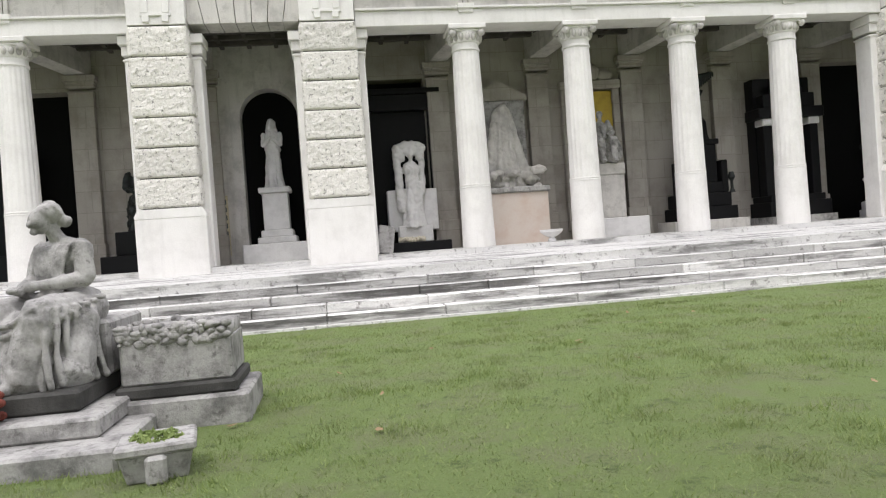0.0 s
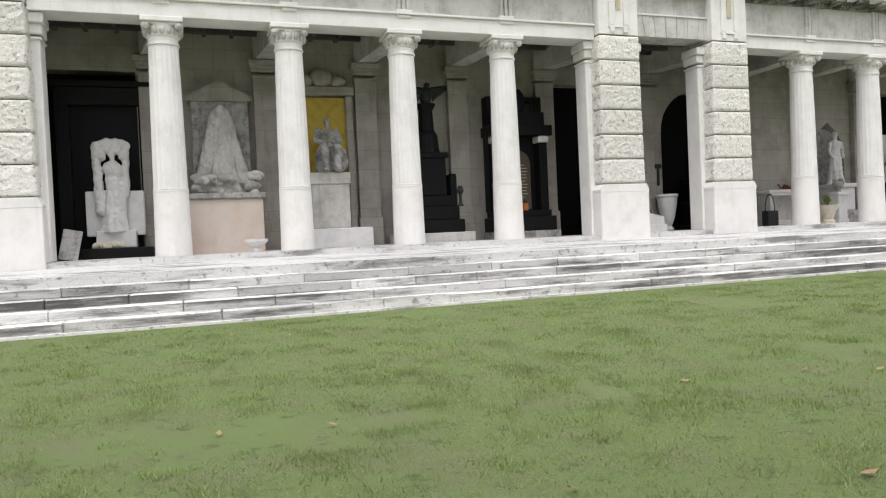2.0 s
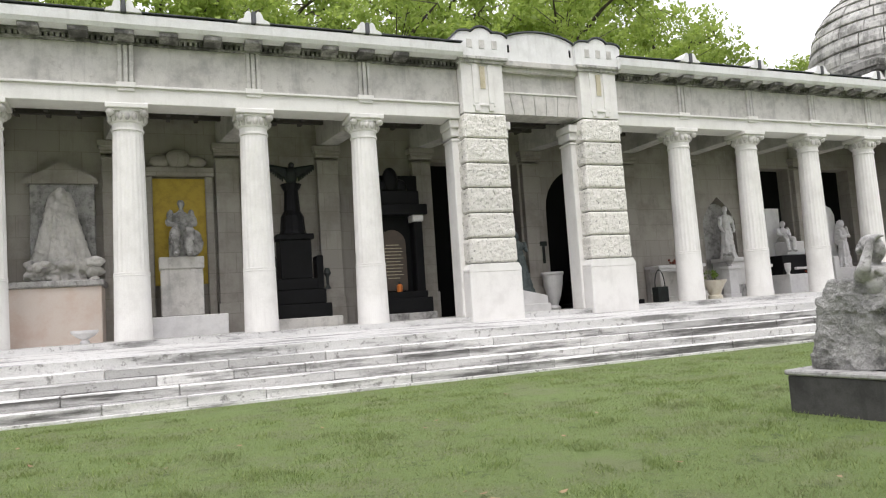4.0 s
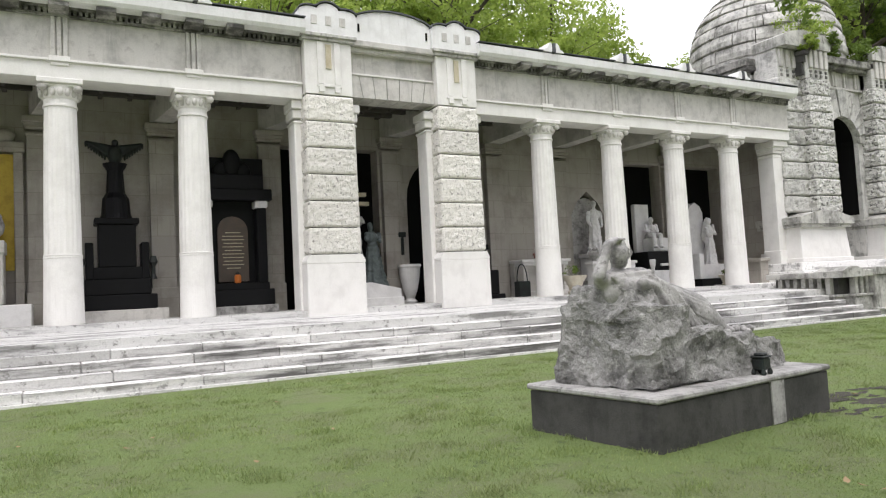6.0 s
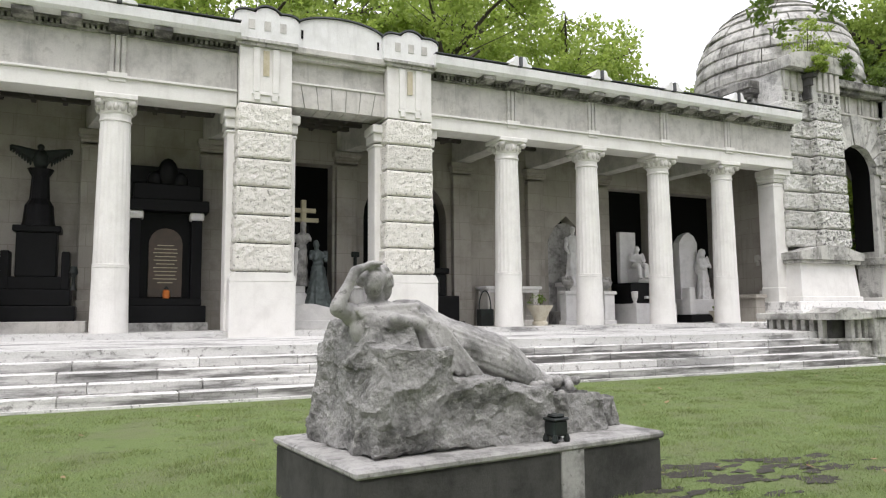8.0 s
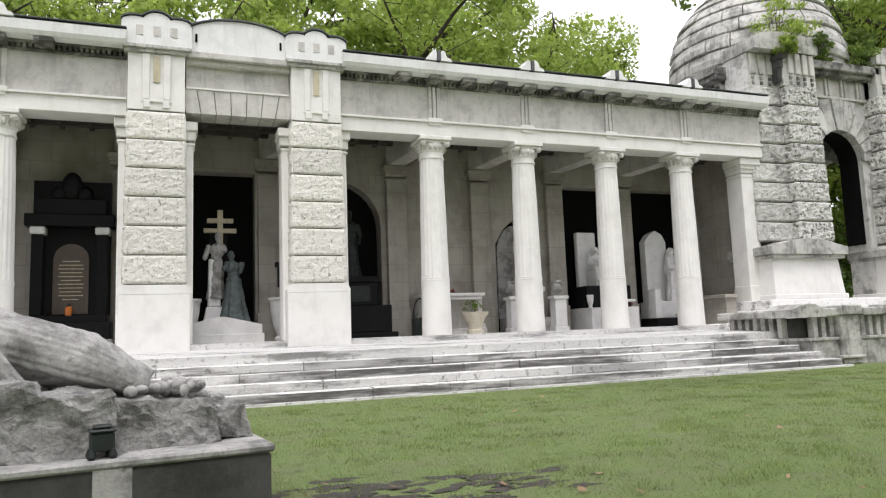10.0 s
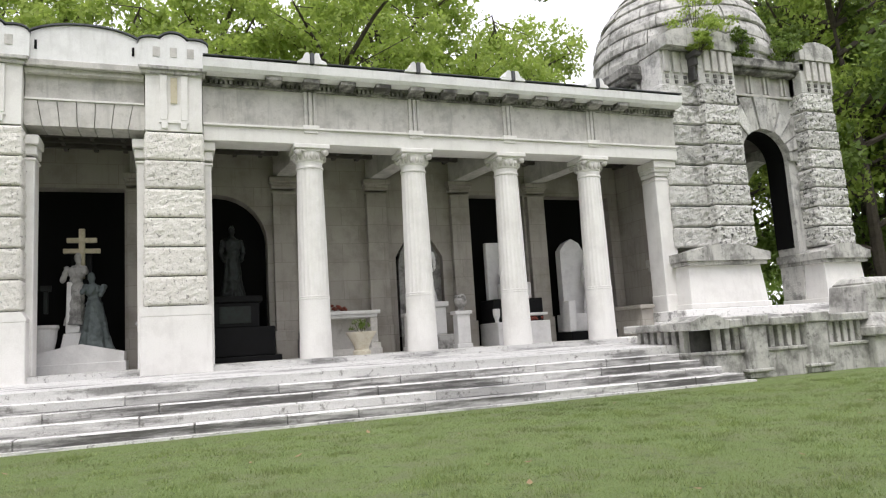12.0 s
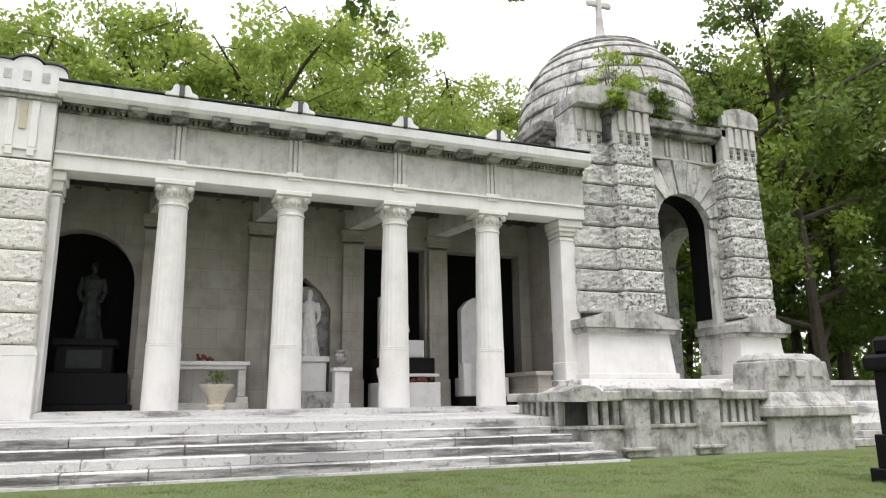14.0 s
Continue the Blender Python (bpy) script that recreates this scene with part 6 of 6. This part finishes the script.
# bodice with gathered cloth
limb(bm, (0, 0.02, 0.55), (0.0, -0.02, 0.78), 0.155, 0.125, 16)
ball(bm, (0.0, -0.04, 0.87), (0.165, 0.125, 0.15), 16)
ball(bm, (0.0, -0.01, 0.98), (0.185, 0.095, 0.065), 16)
for i in range(9):
    fold((-0.15 + 0.038 * i, -0.12, 0.98), (-0.09 + 0.022 * i, -0.15, 0.62), 0.0, 0.03, 0.014, 5)
for i in range(4):
    fold((-0.17, -0.08, 1.0 - 0.03 * i), (0.17, -0.08, 1.0 - 0.03 * i), 0.06 + 0.02 * i, 0.06, 0.014, 6)
# arms folded in the lap
for s in (-1, 1):
    limb(bm, (s * 0.18, -0.02, 0.97), (s * 0.235, -0.07, 0.73), 0.072, 0.068, 12)
limb(bm, (-0.235, -0.08, 0.72), (-0.05, -0.40, 0.66), 0.06, 0.036, 12)
limb(bm, (0.235, -0.08, 0.72), (-0.05, -0.36, 0.69), 0.06, 0.036, 12)
ball(bm, (-0.07, -0.42, 0.675), (0.055, 0.05, 0.032), 10)
# bowed head with waved hair, a band and a low knot
limb(bm, (0.0, -0.04, 1.0), (-0.02, -0.10, 1.12), 0.058, 0.05, 12)
ball(bm, (-0.045, -0.175, 1.165), (0.066, 0.075, 0.098), 16)
ball(bm, (-0.06, -0.25, 1.14), (0.016, 0.022, 0.024), 8)
ball(bm, (-0.055, -0.22, 1.085), (0.03, 0.028, 0.024), 8)
ball(bm, (-0.02, -0.11, 1.225), (0.088, 0.10, 0.078), 16)
ball(bm, (0.045, -0.02, 1.16), (0.05, 0.05, 0.05), 10)
hair = random.Random(6)
for i in range(90):
    a, e = hair.uniform(-0.5, 3.64), hair.uniform(0.1, 1.5)
    ball(bm, (-0.02 + 0.088 * math.cos(a) * math.cos(e), -0.11 + 0.1 * math.sin(a) * math.cos(e), 1.205 + 0.105 * math.sin(e)), 0.016, 6)
carved("seated_statue", bm, GREYMARBLE, "weathered grey stone woman seated with folded arms", "statue", (SX, SY + 0.1, 0.42), -24, 0.010, 1, 0.010, scale=1.07)
t = thing("sarcophagus", "grey stone sarcophagus with a carved flower frieze", "sarcophagus", (-2.0, 6.62, 0))
part("footing", boxes((-0.52, 0.55, -0.48, 0.5, -0.05, 0.22), bevel=0.02), GREYMARBLE, t)
part("plinth", boxes((-0.46, 0.46, -0.4, 0.44, 0.22, 0.32), bevel=0.02), DAMP_SHADE, t)
part("body", box(bmesh.new(), -0.42, 0.42, -0.36, 0.4, 0.32, 0.66, bevel=0.02), GREYMARBLE, t)
bm = bmesh.new()
rnd = random.Random(9)
box(bm, -0.41, 0.41, -0.35, 0.38, 0.6, 0.76)
for i in range(150):
    ball(bm, (rnd.uniform(-0.41, 0.41), rnd.choice((-0.35, rnd.uniform(-0.35, 0.35))), rnd.uniform(0.64, 0.78)), (rnd.uniform(0.02, 0.06), rnd.uniform(0.02, 0.04), rnd.uniform(0.018, 0.04)), 7)
part("flower_frieze", bm, GREYMARBLE, t, "deeply carved stone flowers", True)
t = thing("flower_bunch", "withered dark red flowers on a grave platform", "flowers", (-3.35, 5.62, 0.27))
bm = bmesh.new()
for i in range(70):
    ball(bm, (rnd.uniform(-0.5, 0.32), rnd.gauss(0, 0.07), 0.03 + abs(rnd.gauss(0, 0.06))), (rnd.uniform(0.03, 0.07), 0.04, 0.035), 6)
part("petals", bm, FLOWER, t)["kind"] = "stuff"
t = thing("grave_planter", "tapered grey stone planter with moss", "planter", (-1.86, 5.02, 0), 10)
bm = bmesh.new()
box(bm, -0.17, 0.17, -0.16, 0.16, -0.02, 0.15, bevel=0.01, taper=-0.04)
box(bm, -0.23, 0.23, -0.22, 0.22, 0.15, 0.21, bevel=0.015)
part("trough", bm, GREYMARBLE, t)
part("tongue", boxes((-0.06, 0.06, -0.26, -0.15, -0.02, 0.15), bevel=0.02), GREYMARBLE, t)
cs = [(rnd.uniform(-0.14, 0.14), rnd.uniform(-0.13, 0.13), 0.21, 0.04) for _ in range(40)]
o = new("moss", crown_mesh("moss", cs, 14, 0.02, GRASS, 5, 0.5))
o.parent = t

# reclining woman on the rock
t = thing("rock_base", "dark damp stone plinth with a pale worn top", "plinth", (13.42, 5.22, 0), 7)
part("body", boxes((-1.36, 1.36, -0.77, 0.77, -0.05, 0.40), bevel=0.02), DAMP_SHADE, t)
part("top_slab", boxes((-1.38, 1.38, -0.79, 0.79, 0.40, 0.455), bevel=0.015), GREYMARBLE, t, "pale worn top")
part("pale_strip", boxes((0.28, 0.5, -0.782, -0.7, 0.0, 0.40)), GREYMARBLE, t, "pale strip without dirt")
bm = bmesh.new()
box(bm, -1.16, -0.42, -0.56, 0.6, 0.0, 0.74, taper=0.05)
box(bm, -1.13, -0.56, -0.37, 0.5, 0.6, 0.89, taper=0.08)
box(bm, -0.62, 0.05, -0.58, 0.55, 0.0, 0.52, taper=0.07)
box(bm, -0.2, 0.42, -0.60, 0.5, 0.0, 0.40, taper=0.06)
box(bm, 0.3, 1.1, -0.46, 0.48, 0.0, 0.33, taper=0.05)
box(bm, 0.8, 1.3, -0.36, 0.38, 0.0, 0.27, taper=0.04)
for v in bm.verts:
    v.co += 0.07 * noise.noise_vector(v.co * 2.3)
carved("boulder", bm, ROCK, "rough grey boulder carved as a couch", "boulder", (13.42, 5.22, 0.45), 7, 0.017, 1, 0.06, 0.05, ROUGH)
bm = bmesh.new()
# head turned aside, with waved hair and a knot at the nape
ball(bm, (-0.90, -0.06, 1.20), (0.078, 0.09, 0.112), 16)
ball(bm, (-0.945, -0.10, 1.18), (0.035, 0.04, 0.035), 8)
ball(bm, (-0.87, 0.0, 1.25), (0.115, 0.115, 0.095), 16)
ball(bm, (-0.79, 0.03, 1.17), (0.085, 0.09, 0.10), 12)
for i in range(70):
    q = random.Random(i)
    e, a = q.uniform(0.0, 1.5), q.uniform(-0.9, 3.3)
    ball(bm, (-0.86 + 0.125 * math.cos(a) * math.cos(e), 0.0 + 0.123 * math.sin(a) * math.cos(e), 1.20 + 0.15 * math.sin(e)), 0.03, 6)
limb(bm, (-0.87, -0.02, 1.12), (-0.85, 0.0, 1.0), 0.06, 0.075)
# shoulders and chest under a gathered shawl
ball(bm, (-0.84, 0.0, 0.96), (0.30, 0.17, 0.115), 18)
ball(bm, (-0.85, -0.08, 0.86), (0.25, 0.18, 0.17), 18)
for i in range(7):
    u = i / 6
    limb(bm, (-1.08 + 0.03 * i, -0.14 - 0.04 * math.sin(3.1 * u), 1.0 - 0.035 * i), (-0.58 - 0.02 * i, -0.16 - 0.03 * math.sin(3.1 * u), 1.03 - 0.05 * i), 0.026, 0.03, 7)
# one arm bent up to the brow, the other laid across
limb(bm, (-1.08, 0.0, 0.99), (-1.21, -0.1, 1.02), 0.075, 0.065)
limb(bm, (-1.21, -0.1, 1.02), (-1.07, -0.10, 1.29), 0.058, 0.04)
limb(bm, (-1.07, -0.10, 1.29), (-0.93, -0.09, 1.345), 0.036, 0.03)
for k in range(3):
    limb(bm, (-0.96, -0.12 + 0.03 * k, 1.345), (-0.86, -0.12 + 0.035 * k, 1.35), 0.017, 0.013, 6)
limb(bm, (-0.60, -0.02, 0.98), (-0.50, -0.16, 0.87), 0.085, 0.075)
limb(bm, (-0.50, -0.18, 0.88), (-0.86, -0.28, 0.94), 0.06, 0.045)
# the robe falls from the shoulder over hip and legs to the feet
limb(bm, (-0.60, 0.04, 0.93), (-0.30, 0.04, 0.74), 0.19, 0.23, 18)
limb(bm, (-0.30, 0.04, 0.72), (0.14, -0.04, 0.60), 0.23, 0.19, 18)
limb(bm, (0.14, -0.04, 0.58), (0.56, -0.02, 0.42), 0.17, 0.09, 16)
limb(bm, (-0.2, 0.16, 0.66), (0.5, 0.12, 0.44), 0.17, 0.09, 12)
limb(bm, (-0.52, -0.12, 0.86), (-0.34, -0.22, 0.58), 0.12, 0.13, 14)
for i in range(9):
    u = i / 8
    a0 = -0.35 + 1.75 * u
    pts = [Vector((-0.58 + 0.015 * i, -0.17 * math.cos(a0) + 0.04, 0.90 + 0.12 * math.sin(a0))), Vector((-0.26, -0.25 * math.cos(a0) + 0.04, 0.72 + 0.235 * math.sin(a0) * 0.9)),
           Vector((0.14 + 0.02 * i, -0.205 * math.cos(a0) - 0.03, 0.57 + 0.20 * math.sin(a0) * 0.9)), Vector((0.60 + 0.01 * i, -0.11 * math.cos(a0) - 0.02, 0.39 + 0.10 * math.sin(a0)))]
    for p, q, r0, r1 in zip(pts, pts[1:], (0.026, 0.034, 0.036), (0.034, 0.036, 0.016)):
        limb(bm, p, q, r0, r1, 7)
for i in range(5):
    limb(bm, (-0.62 + 0.05 * i, -0.2 - 0.02 * i, 1.0 - 0.03 * i), (-0.40 + 0.07 * i, -0.33 - 0.01 * i, 0.55 - 0.02 * i), 0.022, 0.032, 7)
for s in (-1, 1):
    ball(bm, (0.70, -0.03 + 0.07 * s, 0.385), (0.10, 0.04, 0.045), 10)
carved("reclining_statue", bm, GREYMARBLE, "weathered stone woman reclining on a boulder", "statue", (13.42, 5.22, 0.45), 7, 0.0115, 1, 0.008)
t = thing("stone_flowers", "carved stone flowers on the boulder", "carving", (13.42, 5.22, 0.45), 7)
bm = bmesh.new()
for i in range(46):
    ball(bm, (rnd.uniform(0.5, 1.0), rnd.uniform(-0.24, 0.3), 0.35 + abs(rnd.gauss(0, 0.04))), (rnd.uniform(0.03, 0.06), rnd.uniform(0.03, 0.06), rnd.uniform(0.03, 0.05)), 6)
part("flowers", bm, GREYMARBLE, t, "", True)["kind"] = "stuff"
t = thing("grave_lantern", "small dark metal grave lantern on feet", "lantern", (13.83, 4.60, 0.455), 10)
part("box", boxes((-0.07, 0.07, -0.06, 0.06, 0.045, 0.16), (-0.08, 0.08, -0.07, 0.07, 0.16, 0.18), (-0.055, 0.055, -0.05, 0.05, 0.18, 0.205), bevel=0.012), BRONZE, t)
for sx in (-1, 1):
    for sy in (-1, 1):
        part("foot", lathe(bmesh.new(), [(0.02, 0), (0.028, 0.02), (0.014, 0.06)], 8, sx * 0.06, sy * 0.05), BRONZE, t)
